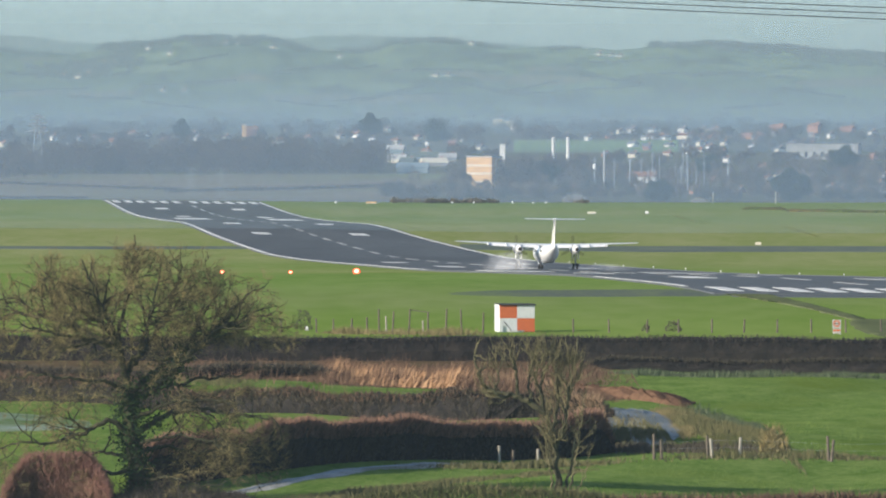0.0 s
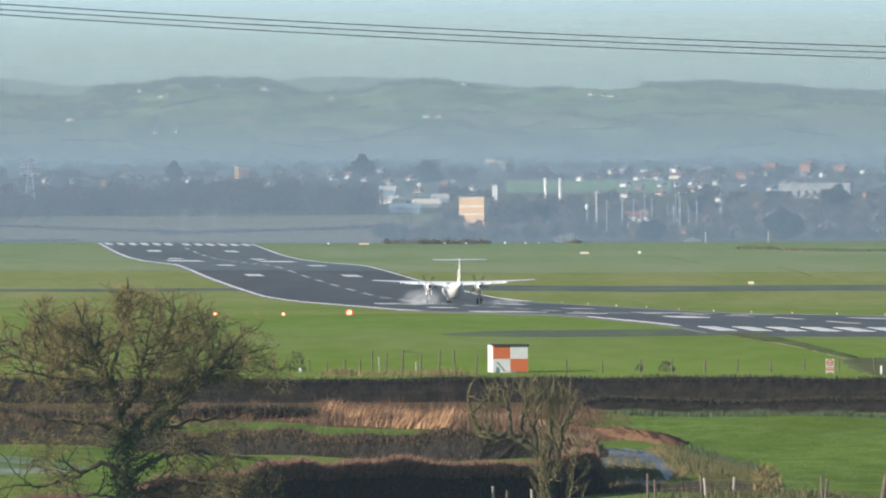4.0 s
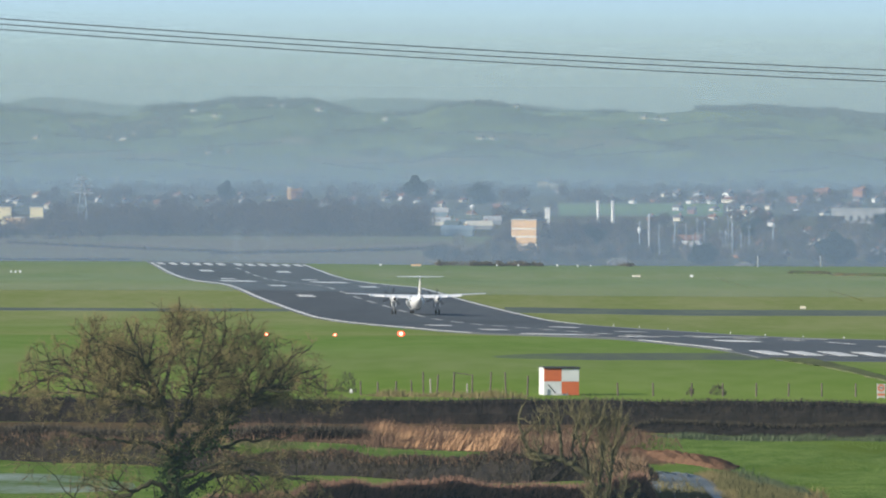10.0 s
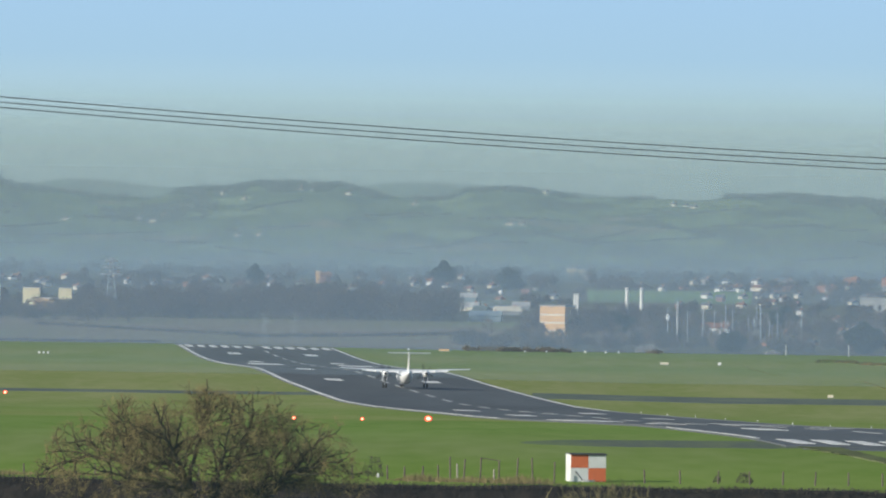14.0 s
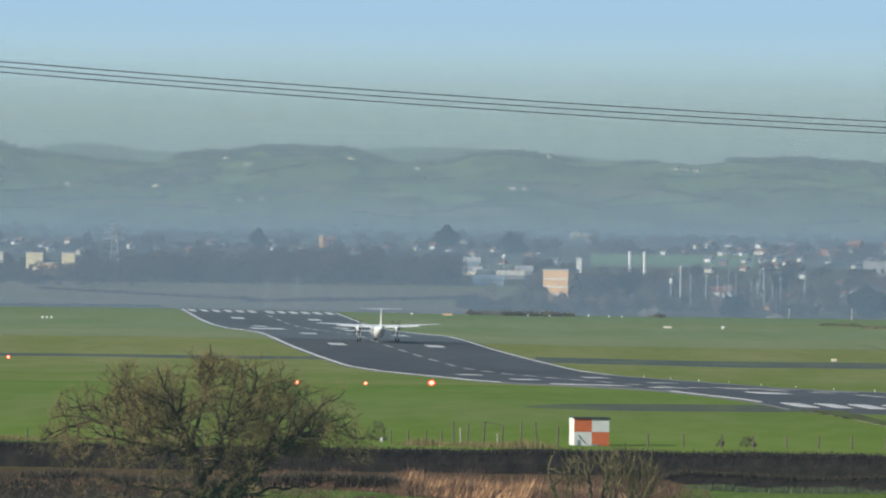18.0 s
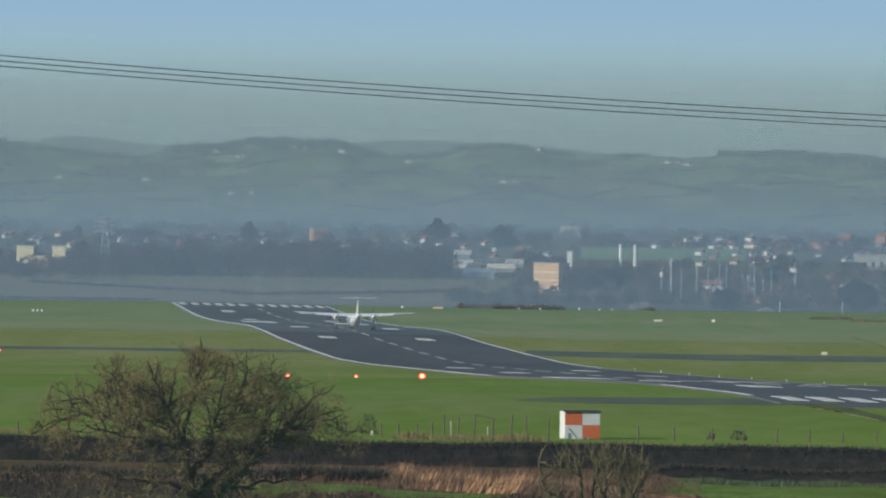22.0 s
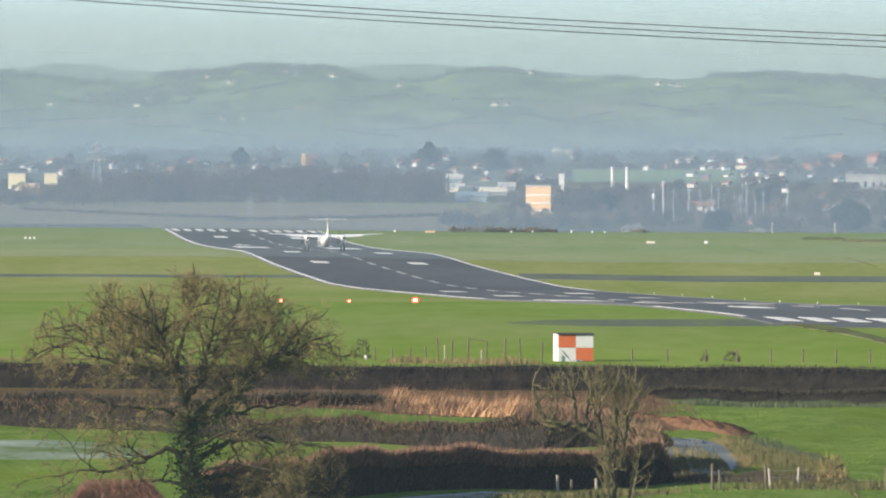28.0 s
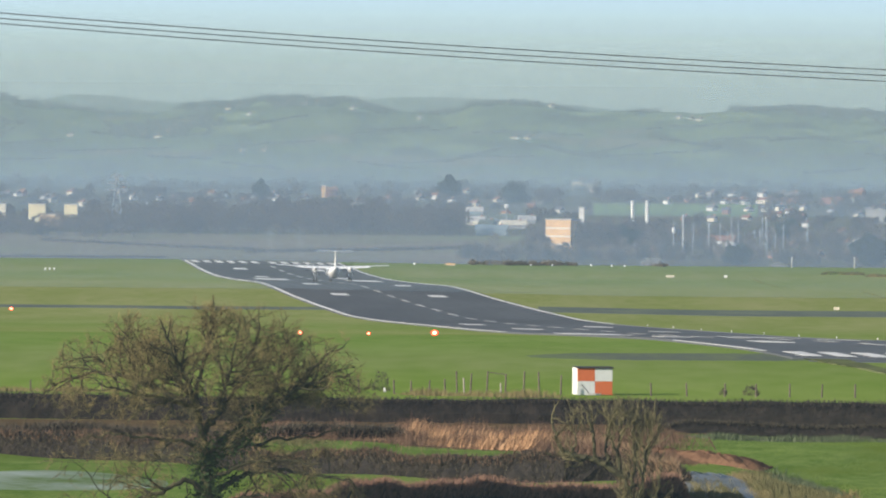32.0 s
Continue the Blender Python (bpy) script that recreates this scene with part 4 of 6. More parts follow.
def meadow(u0, u1, d0, d1, n, mat, label, seed, length=0.13, width=0.05, keep_out=None):
    """Loose short growth over a field, thicker in some places than others."""
    rng = np.random.default_rng(seed)

    def feet(k):
        u, d = rng.uniform(u0, u1, 3 * k), 1 / rng.uniform(1 / d1, 1 / d0, 3 * k)
        x = (u - 784) * d / UNIT
        w = 0.5 + 0.3 * np.sin(x / 1.7 + d / 11) + 0.3 * np.sin(x / 0.63 - d / 7.0 + 1) + 0.3 * np.sin(d / 4.1 + x / 5)
        ok = rng.uniform(0, 1, 3 * k) < np.clip(w, 0.05, 1)
        if keep_out:
            ok &= ~keep_out(u, d)
        i = np.nonzero(ok)[0]
        i = i[np.arange(k) % len(i)]
        return np.stack([x[i], d[i], land(x[i], d[i]) - 0.02], 1)
    v, f = blades(n, feet, length, width, rng, 0.6, 0.8)
    return solid("grass", mesh_from("grass", v.tolist(), f.tolist(), [mat]), label, "grass", kind="stuff")


def build_meadow():
    def wet(u, d):
        return (u > 1030) & (u < 1400 - (d - 520) * 1.2) & (d > 516) & (d < 650)
    meadow(1040, 1720, 515, 704, 26000, M["sward"], "uneven green pasture grass", 61, 0.07, 0.03, wet)
    meadow(640, 1720, 446, 512, 14000, M["sward"], "uneven green pasture grass below the wire fence", 62, 0.07, 0.03)
    meadow(-420, 700, 500, 600, 11000, M["sward"], "uneven green pasture grass below the hedge", 63, 0.07, 0.03)


build_hedges()
build_meadow()


def patch(name, pts, mat, label, category, lift, seed, rise=0.0, kind="structure", inner=7, ragged=(0.12, 0.12)):
    """A rounded patch of ground cover, outlined by (u, d) points; rise heaps up its middle."""
    rng = np.random.default_rng(seed)
    p = np.array([at(u, d)[:2] for u, d in pts])
    n = len(p)
    t = np.linspace(0, n, n * 8, endpoint=False)
    i = t.astype(int)
    w = (t - i)[:, None]
    a, b, c, d = (p[(i + k) % n] for k in (-1, 0, 1, 2))
    rim = 0.5 * (2 * b + (c - a) * w + (2 * a - 5 * b + 4 * c - d) * w ** 2 + (3 * b - a - 3 * c + d) * w ** 3)
    fray = rng.normal(0, 1, rim.shape) * np.array(ragged)
    mid = rim.mean(0)
    v, f = [], []
    m = len(rim)
    for k in range(inner + 1):
        r = 1 - k / inner * 0.98
        q = mid + (rim - mid) * r + fray * max(0.0, 1 - 2.5 * k / inner)
        z = land(q[:, 0], q[:, 1]) + (lift if k else -0.06) + rise * min(1, k / inner * 1.6) * (0.75 + 0.25 * np.sin(q[:, 0] * 1.7) * np.cos(q[:, 1] * 0.6)) + (rng.normal(0, rise * 0.12, m) if rise else 0)
        v += np.column_stack([q, z]).tolist()
    for k in range(inner):
        for j in range(m):
            f.append((k * m + j, k * m + (j + 1) % m, (k + 1) * m + (j + 1) % m, (k + 1) * m + j))
    f.append([inner * m + j for j in range(m)])
    me = mesh_from(name, v, f, [mat])
    me.shade_smooth()
    return solid(name, me, label, category, kind=kind)


def ribbon(name, pts, width, mat, label, category, seed, lift=0.04):
    """A band of ground cover along (u, d) points, with ragged rims."""
    rng = np.random.default_rng(seed)
    place, total = hedge_line(pts, 1, 1, rng)
    n = int(total / 0.5)
    x, y = place(np.linspace(0, 1, n))
    v, f = [], []
    for i in range(n):
        w = width * (0.8 + 0.25 * math.sin(i / 5.0) + rng.normal(0, 0.06)) * min(1, 0.3 + min(i, n - i) / 12)
        for k in range(5):
            q = y[i] + (k / 4 - 0.5) * w
            v.append((x[i], q, float(land(x[i], q)) + (lift if 0 < k < 4 else -0.04)))
    for i in range(n - 1):
        for k in range(4):
            a = i * 5 + k
            f.append((a, a + 5, a + 6, a + 1))
    me = mesh_from(name, v, f, [mat])
    me.shade_smooth()
    return solid(name, me, label, category, kind="structure")


def build_patches():
    water = material("stream_water", (0.17, 0.20, 0.21), (0.30, 0.33, 0.34), 1.2, 0.5, 0.5, stretch=(1, 0.4, 1), spec=0.1)
    patch("stream", [(1085, 612), (1150, 606), (1215, 596), (1232, 575), (1190, 545), (1100, 528), (1068, 545), (1078, 580)], M["bend"], "pale muddy stream bed in a bend", "stream", 0.03, 41, inner=14, ragged=(0.35, 2.6))
    patch("taxiway", [(775, 1030), (850, 1045), (1000, 1050), (1150, 1053), (1300, 1055), (1340, 1040), (1300, 1020), (1150, 1016), (1000, 1014), (850, 1018)], M["worn"], "worn grass-grown taxiway strip beside the runway end", "taxiway", 0.05, 49, inner=12, ragged=(0.3, 0.5))
    ribbon("stream", [(330, 452), (412, 463), (500, 474), (558, 482), (663, 495), (772, 505), (850, 508)], 12, M["mud"], "narrow pale stream below the hedge", "stream", 43)
    ribbon("stream", [(420, 463.5), (500, 474.5), (558, 482.5), (663, 495.5), (740, 502)], 1.6, water, "still grey-blue water in the narrow stream", "stream", 48, 0.07)
    patch("earth_bank", [(1015, 674), (1070, 664), (1130, 650), (1200, 636), (1226, 624), (1205, 617), (1140, 634), (1070, 652), (1025, 664)], M["earth"], "bare red earth bank along the stream", "earth bank", 0.05, 44, rise=0.6)
    patch("rough_bank", [(1200, 620), (1290, 600), (1370, 560), (1395, 525), (1330, 512), (1240, 520), (1250, 560), (1215, 590)], M["rough"], "rough tussocky grass bank beside the stream", "grass bank", 0.04, 45, rise=0.12, inner=12)
    patch("flooded_grass", [(-400, 590), (-150, 596), (60, 596), (180, 586), (150, 566), (-100, 560), (-380, 562)], M["flood"], "shallow flood water lying on the field", "puddle", 0.03, 46)
    ribbon("drain", [(1190, 2865), (1222, 2740), (1252, 2630)], 16, M["rough"], "dark wet drainage line in the airfield grass", "drain", 50, 0.15)
    ribbon("drain", [(1386, 2460), (1415, 2380), (1448, 2300)], 16, M["rough"], "dark wet drainage line in the airfield grass", "drain", 51, 0.15)
    patch("dirt_track", [(1258, 1040), (1330, 1040), (1400, 1002), (1470, 956), (1530, 916), (1548, 900), (1522, 902), (1450, 944), (1380, 984), (1310, 1014)], M["trodden"], "muddy track leading from the runway end", "track", 0.12, 47, inner=8, ragged=(0.15, 1.0))
    patch("mud_patch", [(1500, 905), (1560, 914), (1640, 906), (1700, 880), (1640, 850), (1580, 842), (1530, 856)], M["trodden"], "dark trodden mud beside the hedge", "mud", 0.10, 52, inner=8, ragged=(0.15, 1.2))


build_patches()


# ================= bare trees =================
def branching(limbs, plan, room, seed, up=0.06, wander=0.15, step=0.22):
    """A bare crown: limbs are (points, radius at the foot, bushiness); plan gives, level by level, shoots per metre, length share and spread in degrees.
    room(p) is over 1 where the crown ends. Returns places, parents, radii and the last level's shoots."""
    rng = np.random.default_rng(seed)
    P, par, rad, ends = [], [], [], []
    todo = []
    for pts, r0, bushy in limbs:
        pts = [np.array(p, float) for p in pts]
        line = [pts[0]]
        for a, b in zip(pts, pts[1:]):
            k = max(1, int(np.linalg.norm(b - a) / step))
            line += [a + (b - a) * j / k + rng.normal(0, 0.045, 3) for j in range(1, k + 1)]
        first, n = len(P), len(line)
        for i, p in enumerate(line):
            par.append(first + i - 1 if i else -1)
            P.append(p)
            rad.append(r0 * (1 - 0.80 * (i / max(n - 1, 1)) ** 0.8))
        if bushy:
            todo.append((list(range(first, len(P))), n * step, 0, bushy))
    while todo:
        ids, length, level, bushy = todo.pop()
        if level >= len(plan):
            ends += ids[len(ids) // 4:]
            continue
        rate, share, spread = plan[level]
        count = max(2, int(rate * length * bushy))
        for c in range(count):
            f = 0.16 + 0.84 * (c + rng.uniform(0, 1)) / count if level else 0.30 + 0.70 * (c + rng.uniform(0, 1)) / count
            i = ids[min(len(ids) - 1, max(1, int(f * len(ids))))]
            d = P[i] - P[par[i]] if par[i] >= 0 else np.array((0, 0, 1.0))
            d = d / (np.linalg.norm(d) + 1e-9)
            side = np.cross(d, rng.normal(0, 1, 3))
            side /= np.linalg.norm(side) + 1e-9
            ang = math.radians(spread * rng.uniform(0.6, 1.3)) if f < 0.97 else 0.25
            d = d * math.cos(ang) + side * math.sin(ang)
            L = length * share * rng.uniform(0.6, 1.25) * (1.15 - 0.5 * f)
            n = max(2, int(L / step))
            r = rad[i] * rng.uniform(0.52, 0.78)
            mine, last, p = [i], i, P[i].copy()
            for j in range(n):
                d = d + rng.normal(0, wander, 3) + np.array((0, 0, up))
                d /= np.linalg.norm(d)
                q = p + d * step
                if room(q) > 1.0 and room(q) > room(p):
                    break
                P.append(q)
                par.append(last)
                rad.append(r * (1 - 0.7 * (j + 1) / n))
                last, p = len(P) - 1, q
                mine.append(last)
            if len(mine) > 2:
                todo.append((mine, len(mine) * step, level + 1, bushy))
            else:
                ends.append(last)
    return np.array(P), np.array(par), np.array(rad), np.array(sorted(set(ends)))


def tree_meshes(P, parent, rad, ends, tip, seed, twigs_per=7, twig_len=0.55, lean=0.7, rise=0.25, twig_r=0.009):
    rad = np.maximum(rad, tip)
    thick = [i for i in range(len(P)) if parent[i] >= 0 and rad[i] > 0.05]
    thin = [i for i in range(len(P)) if parent[i] >= 0 and rad[i] <= 0.05]

    def tubes(idx, sides):
        v, f = [], []
        ang = np.linspace(0, 2 * math.pi, sides, endpoint=False)
        for i in idx:
            a, b = P[parent[i]], P[i]
            d = b - a
            L = np.linalg.norm(d)
            if L < 1e-6:
                continue
            d = d / L
            s = np.cross(d, (0.3, 0.9, 0.2))
            s /= np.linalg.norm(s)
            w = np.cross(d, s)
            ra, rb = min(rad[parent[i]], rad[i] * 1.35), rad[i]
            o = len(v)
            for c, r in ((a - d * ra * 0.3, ra), (b + d * rb * 0.3, rb)):
                for t in ang:
                    v.append(c + (s * math.cos(t) + w * math.sin(t)) * r)
            for k in range(sides):
                f.append((o + k, o + (k + 1) % sides, o + sides + (k + 1) % sides, o + sides + k))
        return [tuple(p) for p in v], f
    rng = np.random.default_rng(seed)
    ends = ends[parent[ends] >= 0]
    pick = ends[rng.integers(0, len(ends), len(ends) * twigs_per)]
    base = P[pick]
    d = P[pick] - P[parent[pick]]
    d = d / (np.linalg.norm(d, axis=1)[:, None] + 1e-9) + rng.normal(0, lean, base.shape)
    d[:, 2] += rise
    d /= np.linalg.norm(d, axis=1)[:, None]
    L = twig_len * rng.uniform(0.4, 1.3, len(pick))[:, None]
    w = np.cross(d, rng.normal(0, 1, d.shape))
    w = w / (np.linalg.norm(w, axis=1)[:, None] + 1e-9) * twig_r
    tv = np.stack([base - w, base + w, base + d * L], 1).reshape(-1, 3)
    tf = np.arange(len(tv)).reshape(-1, 3)
    return tubes(thick, 8), tubes(thin, 4), (tv.tolist(), tf.tolist())


def leaves(centres, n, spread, size, seed):
    rng = np.random.default_rng(seed)
    c = np.array(centres)[rng.integers(0, len(centres), n)]
    p = c + rng.normal(0, spread, (n, 3))
    a = rng.normal(0, 1, (n, 3))
    a /= np.linalg.norm(a, axis=1)[:, None]
    b = np.cross(a, rng.normal(0, 1, (n, 3)))
    b /= np.linalg.norm(b, axis=1)[:, None] + 1e-9
    s = size * rng.uniform(0.6, 1.4, n)[:, None]
    v = np.stack([p - a * s, p + b * s * 0.8, p + a * s, p - b * s * 0.8], 1).reshape(-1, 3)
    return v.tolist(), np.arange(4 * n).reshape(-1, 4).tolist()


def bare_tree(name, foot, label, grown, tip, seed, bark, branch, twig, **kw):
    root = thing(name, Matrix.Translation(foot), label, "tree")
    a, b, c = tree_meshes(*grown, tip, seed, **kw)
    part("trunk", mesh_from("trunk", *a, [bark]), bark, root, smooth=True)
    tagged(part("branches", mesh_from("branches", *b, [branch]), branch, root), kind="stuff")
    tagged(part("twigs", mesh_from("twigs", *c, [twig]), twig, root), kind="stuff")
    return root


def build_trees():
    foot = at(238, 456)
    foot.z -= 0.2
    s = 18000 / 456.0

    def loc(u, v, dy=0.0):
        return ((u - 238) / s, dy, (888 - v) / s)
    mid, tall = loc(236, 604), 4.45

    def room(p):
        """A flat-bottomed, uneven dome; lower boughs have their own room."""
        k = 1.0 + 0.14 * noise.noise(Vector((p[0] * 0.55 + 3, p[1] * 0.55, p[2] * 0.55)))
        if p[2] < mid[2] - 0.9:
            return abs(p[0]) / ((8.0 if p[0] < 0 else 6.7) * k) + (0.0 if p[2] < 5.2 or abs(p[0]) < 1.6 else 0.7)
        h = max(0.0, (p[2] - mid[2]) / tall)
        return math.sqrt((p[0] / (8.0 if p[0] < 0 else 7.5)) ** 2 + (p[1] / 6.0) ** 2 + h * h) / k + (0.6 if p[2] < mid[2] - 0.35 and p[0] > 2.0 else 0.0)
    limbs = [([loc(250, 905), loc(246, 860), loc(238, 800), loc(228, 740), loc(228, 690), loc(216, 640), loc(210, 600)], 0.52, 0),
             ([loc(210, 600), loc(212, 560, 0.3), loc(228, 515, 0.5), loc(236, 460, 0.4), loc(238, 414, 0.3)], 0.13, 1.2),
             ([loc(211, 605), loc(180, 570, -0.4), loc(150, 556, -0.8), loc(112, 530, -1.2), loc(80, 480, -1.4)], 0.18, 1),
             ([loc(214, 630), loc(180, 605, 0.5), loc(139, 582, 1.0), loc(79, 562, 1.4), loc(24, 555, 1.6), loc(-30, 572, 1.6), loc(-62, 590, 1.6)], 0.216, 1),
             ([loc(228, 690), loc(285, 677, -0.4), loc(339, 622, -0.8), loc(388, 580, -1.1), loc(440, 562, -1.2), loc(482, 556, -1.2)], 0.21, 1),
             ([loc(375, 590, -1.0), loc(412, 545, -0.6), loc(446, 515, -0.4), loc(468, 505, -0.4)], 0.132, 1),
             ([loc(400, 575, -1.1), loc(440, 580, 0.4), loc(478, 585, 1.0)], 0.096, 1),
             ([loc(320, 640, -0.7), loc(342, 590, 0.2), loc(360, 540, 0.8), loc(372, 490, 1.0)], 0.156, 1),
             ([loc(222, 660), loc(262, 610, 0.9), loc(292, 560, 1.6), loc(312, 500, 2.0), loc(318, 455, 2.0)], 0.168, 1),
             ([loc(222, 660), loc(250, 610, -1.2), loc(272, 550, -2.4), loc(285, 480, -3.0)], 0.156, 1),
             ([loc(214, 625), loc(200, 580, -1.4), loc(172, 520, -2.6), loc(150, 460, -3.0)], 0.18, 1),
             ([loc(216, 640), loc(196, 590, 1.8), loc(168, 530, 3.2), loc(160, 470, 3.6)], 0.168, 1),
             ([loc(228, 690), loc(300, 640, 1.6), loc(370, 590, 3.0), loc(420, 540, 3.6)], 0.168, 1),
             ([loc(212, 615), loc(160, 600, -1.6), loc(100, 588, -2.8), loc(40, 570, -3.4)], 0.156, 1),
             ([loc(226, 715), loc(170, 700, 0.8), loc(110, 712, 1.3), loc(50, 700, 1.6), loc(10, 712, 1.6)], 0.11, 0.9),
             ([loc(232, 740), loc(300, 712, -0.6), loc(370, 705, -1.0), loc(430, 715, -1.2)], 0.11, 0.9),
             ([loc(232, 760), loc(190, 742, -0.6), loc(150, 765, -1.0), loc(92, 782, -1.4), loc(40, 780, -1.6), loc(-6, 792, -1.6)], 0.156, 0.95),
             ([loc(234, 770), loc(291, 735, 0.5), loc(350, 722, 0.9), loc(420, 735, 1.2), loc(486, 744, 1.3)], 0.168, 0.95),
             ([loc(236, 790), loc(300, 770, -0.8), loc(360, 775, -1.4), loc(410, 800, -1.6)], 0.108, 0.95),
             ([loc(242, 840), loc(290, 812, 0.6), loc(340, 820, 0.9)], 0.084, 0.95),
             ([loc(240, 830), loc(200, 838, -0.8), loc(160, 822, -1.2), loc(120, 850, -1.5), loc(70, 846, -1.6)], 0.12, 0.95),
             ([loc(240, 815), loc(180, 800, 1.0), loc(120, 806, 1.6), loc(60, 830, 2.0), loc(20, 825, 2.0)], 0.11, 0.95),
             ([loc(240, 800), loc(300, 790, 1.0), loc(350, 806, 1.6), loc(420, 790, 2.0), loc(470, 806, 2.2)], 0.12, 0.95),
             ([loc(244, 850), loc(300, 842, -1.0), loc(350, 860, -1.5), loc(400, 852, -1.8)], 0.10, 0.95),
             ([loc(228, 700), loc(190, 672, -1.2), loc(130, 668, -2.2), loc(70, 660, -2.8), loc(10, 668, -3.0)], 0.13, 0.95),
             ([loc(230, 710), loc(280, 690, 1.4), loc(350, 672, 2.4), loc(420, 664, 2.8), loc(476, 650, 3.0)], 0.13, 0.95)]
    limbs = [limbs[0]] + [(pts, 0.92 * r, bushy if pts[-1][2] > 5.2 else 0.72 * bushy) for pts, r, bushy in limbs[1:]]
    grown = branching(limbs, ((2.4, 0.50, 56), (3.0, 0.52, 54), (3.1, 0.55, 50)), room, 5, up=0.03, wander=0.22)
    oak = bare_tree("oak_tree", foot, "broad bare oak with ivy on its trunk beside the hedge", grown, 0.0095, 6, M["bark"], M["bark"], M["twig"], twigs_per=6, twig_len=0.5, twig_r=0.0058, rise=0.10)
    P, rad = grown[0], grown[2]
    big = [p for p, r in zip(P, rad) if r > 0.20 and p[2] < 6.6] + [p for p, r in zip(P, rad) if r > 0.12 and p[2] < 7.4 and 0.4 < p[0] < 2.4 and -1.2 < p[1] < 0.6][::4]
    v, f = leaves(big, 7200, (0.34, 0.30, 0.34), 0.062, 7)
    part("ivy", mesh_from("ivy", v, f, [M["ivy"]]), M["ivy"], oak, "dark green ivy leaves")
    foot = at(990, 459)
    foot.z -= 0.2
    s = 18000 / 459.0

    def loc2(u, v, dy=0.0):
        return ((u - 990) / s, dy, (882 - v) / s)

    def room2(p):
        return math.sqrt(((p[0] + 1.1) / 2.7) ** 2 + (p[1] / 2.0) ** 2 + (max(0.0, p[2] - 4.6) / 2.75) ** 2)
    limbs = [([loc2(992, 900), loc2(988, 845), loc2(984, 806), loc2(978, 763), loc2(962, 735)], 0.17),
             ([loc2(962, 735), loc2(946, 725), loc2(918, 708, 0.1), loc2(875, 700, 0.2), loc2(853, 686, 0.3), loc2(842, 654, 0.3), loc2(839, 632, 0.3), loc2(846, 610, 0.3)], 0.13),
             ([loc2(918, 708, 0.1), loc2(913, 665, -0.2), loc2(902, 627, -0.3), loc2(886, 602, -0.3)], 0.08), ([loc2(875, 700, 0.2), loc2(884, 665, 0.4), loc2(872, 630, 0.5), loc2(868, 606, 0.5)], 0.05),
             ([loc2(946, 725), loc2(934, 690, 0.3), loc2(940, 650, 0.4), loc2(926, 604, 0.5)], 0.075), ([loc2(962, 735), loc2(957, 687, -0.2), loc2(967, 654, -0.3), loc2(973, 608, -0.3)], 0.085),
             ([loc2(978, 763), loc2(989, 708, 0.3), loc2(984, 659, 0.4), loc2(990, 606, 0.4)], 0.085), ([loc2(984, 800), loc2(1000, 755, -0.2), loc2(1006, 697, -0.3), loc2(1016, 643, -0.3), loc2(1022, 606, -0.3)], 0.085),
             ([loc2(957, 700, -0.2), loc2(942, 660, -0.6), loc2(952, 612, -0.7)], 0.05), ([loc2(1006, 700, -0.3), loc2(1028, 662, -0.1), loc2(1034, 628, 0.0)], 0.045),
             ([loc2(996, 895), loc2(1012, 830, 0.3), loc2(1020, 775, 0.4), loc2(1046, 745, 0.4), loc2(1058, 752, 0.4)], 0.07), ([loc2(1000, 895), loc2(1016, 840, -0.3), loc2(1024, 790, -0.3), loc2(1030, 720, -0.3)], 0.055),
             ([loc2(986, 895), loc2(972, 840, -0.3), loc2(968, 790, -0.4), loc2(958, 755, -0.4)], 0.05), ([loc2(1004, 898), loc2(1036, 850, 0.2), loc2(1044, 800, 0.2)], 0.04)]
    grown = branching([(p, 1.25 * r, 1.0 if i < 10 else 0.3) for i, (p, r) in enumerate(limbs)], ((3.4, 0.42, 44), (3.6, 0.50, 40)), room2, 11, up=0.15, wander=0.14, step=0.18)
    bare_tree("thorn_tree", foot, "small bare lichened thorn tree with upright shoots", grown, 0.014, 12, M["bark"], M["lichen"], M["lichen"], twigs_per=3, twig_len=0.5, lean=0.4, rise=0.5, twig_r=0.011)


build_trees()


# ================= airfield things =================
def build_hut():
    d = 862.0
    base = at(911, d)
    root = thing("equipment_hut", Matrix.Translation(base) @ pose(0, 0, 0, 0, 0, 7), "orange and white chequered equipment hut on the airfield grass", "hut")
    w, dp, h = 1.5, 1.6, 2.32
    part("wall", a_box(-w + 0.03, -dp + 0.03, -0.2, w - 0.03, dp - 0.03, h), M["white"], root)
    for i in range(2):
        for j in range(2):
            x0, z0 = -w + i * w, j * h / 2
            # front white is a darker copy: the face's weaker light is in its colour
            part("front_panel", a_box(x0 + 0.006, -dp - 0.02, z0 + 0.006, x0 + w - 0.006, -dp + 0.03, z0 + h / 2 - 0.006, bevel=0.008), M["orange" if i != j else "dull_white"], root)
            part("side_panel", a_box(-w - 0.02, -dp + i * dp + 0.006, z0 + 0.006, -w + 0.03, -dp + i * dp + dp - 0.006, z0 + h / 2 - 0.006, bevel=0.008), M["white"], root)
    part("roof", a_box(-w - 0.05, -dp - 0.05, h + 0.002, w + 0.05, dp + 0.05, h + 0.07, bevel=0.02), M["felt"], root)
    part("gutter", a_cone((-w - 0.1, -dp - 0.16, h - 0.02), (w + 0.1, -dp - 0.16, h - 0.02), 0.05, 0.05), M["dark"], root)
    part("cable_duct", a_cone((-w + 0.35, -dp - 0.05, 0.9), (-w + 1.0, -dp - 0.05, 0.12), 0.03, 0.03), M["dark"], root)
    part("step", a_box(-0.5, -dp - 0.5, -0.1, 0.5, -dp - 0.021, 0.14, bevel=0.02), M["concrete"], root)


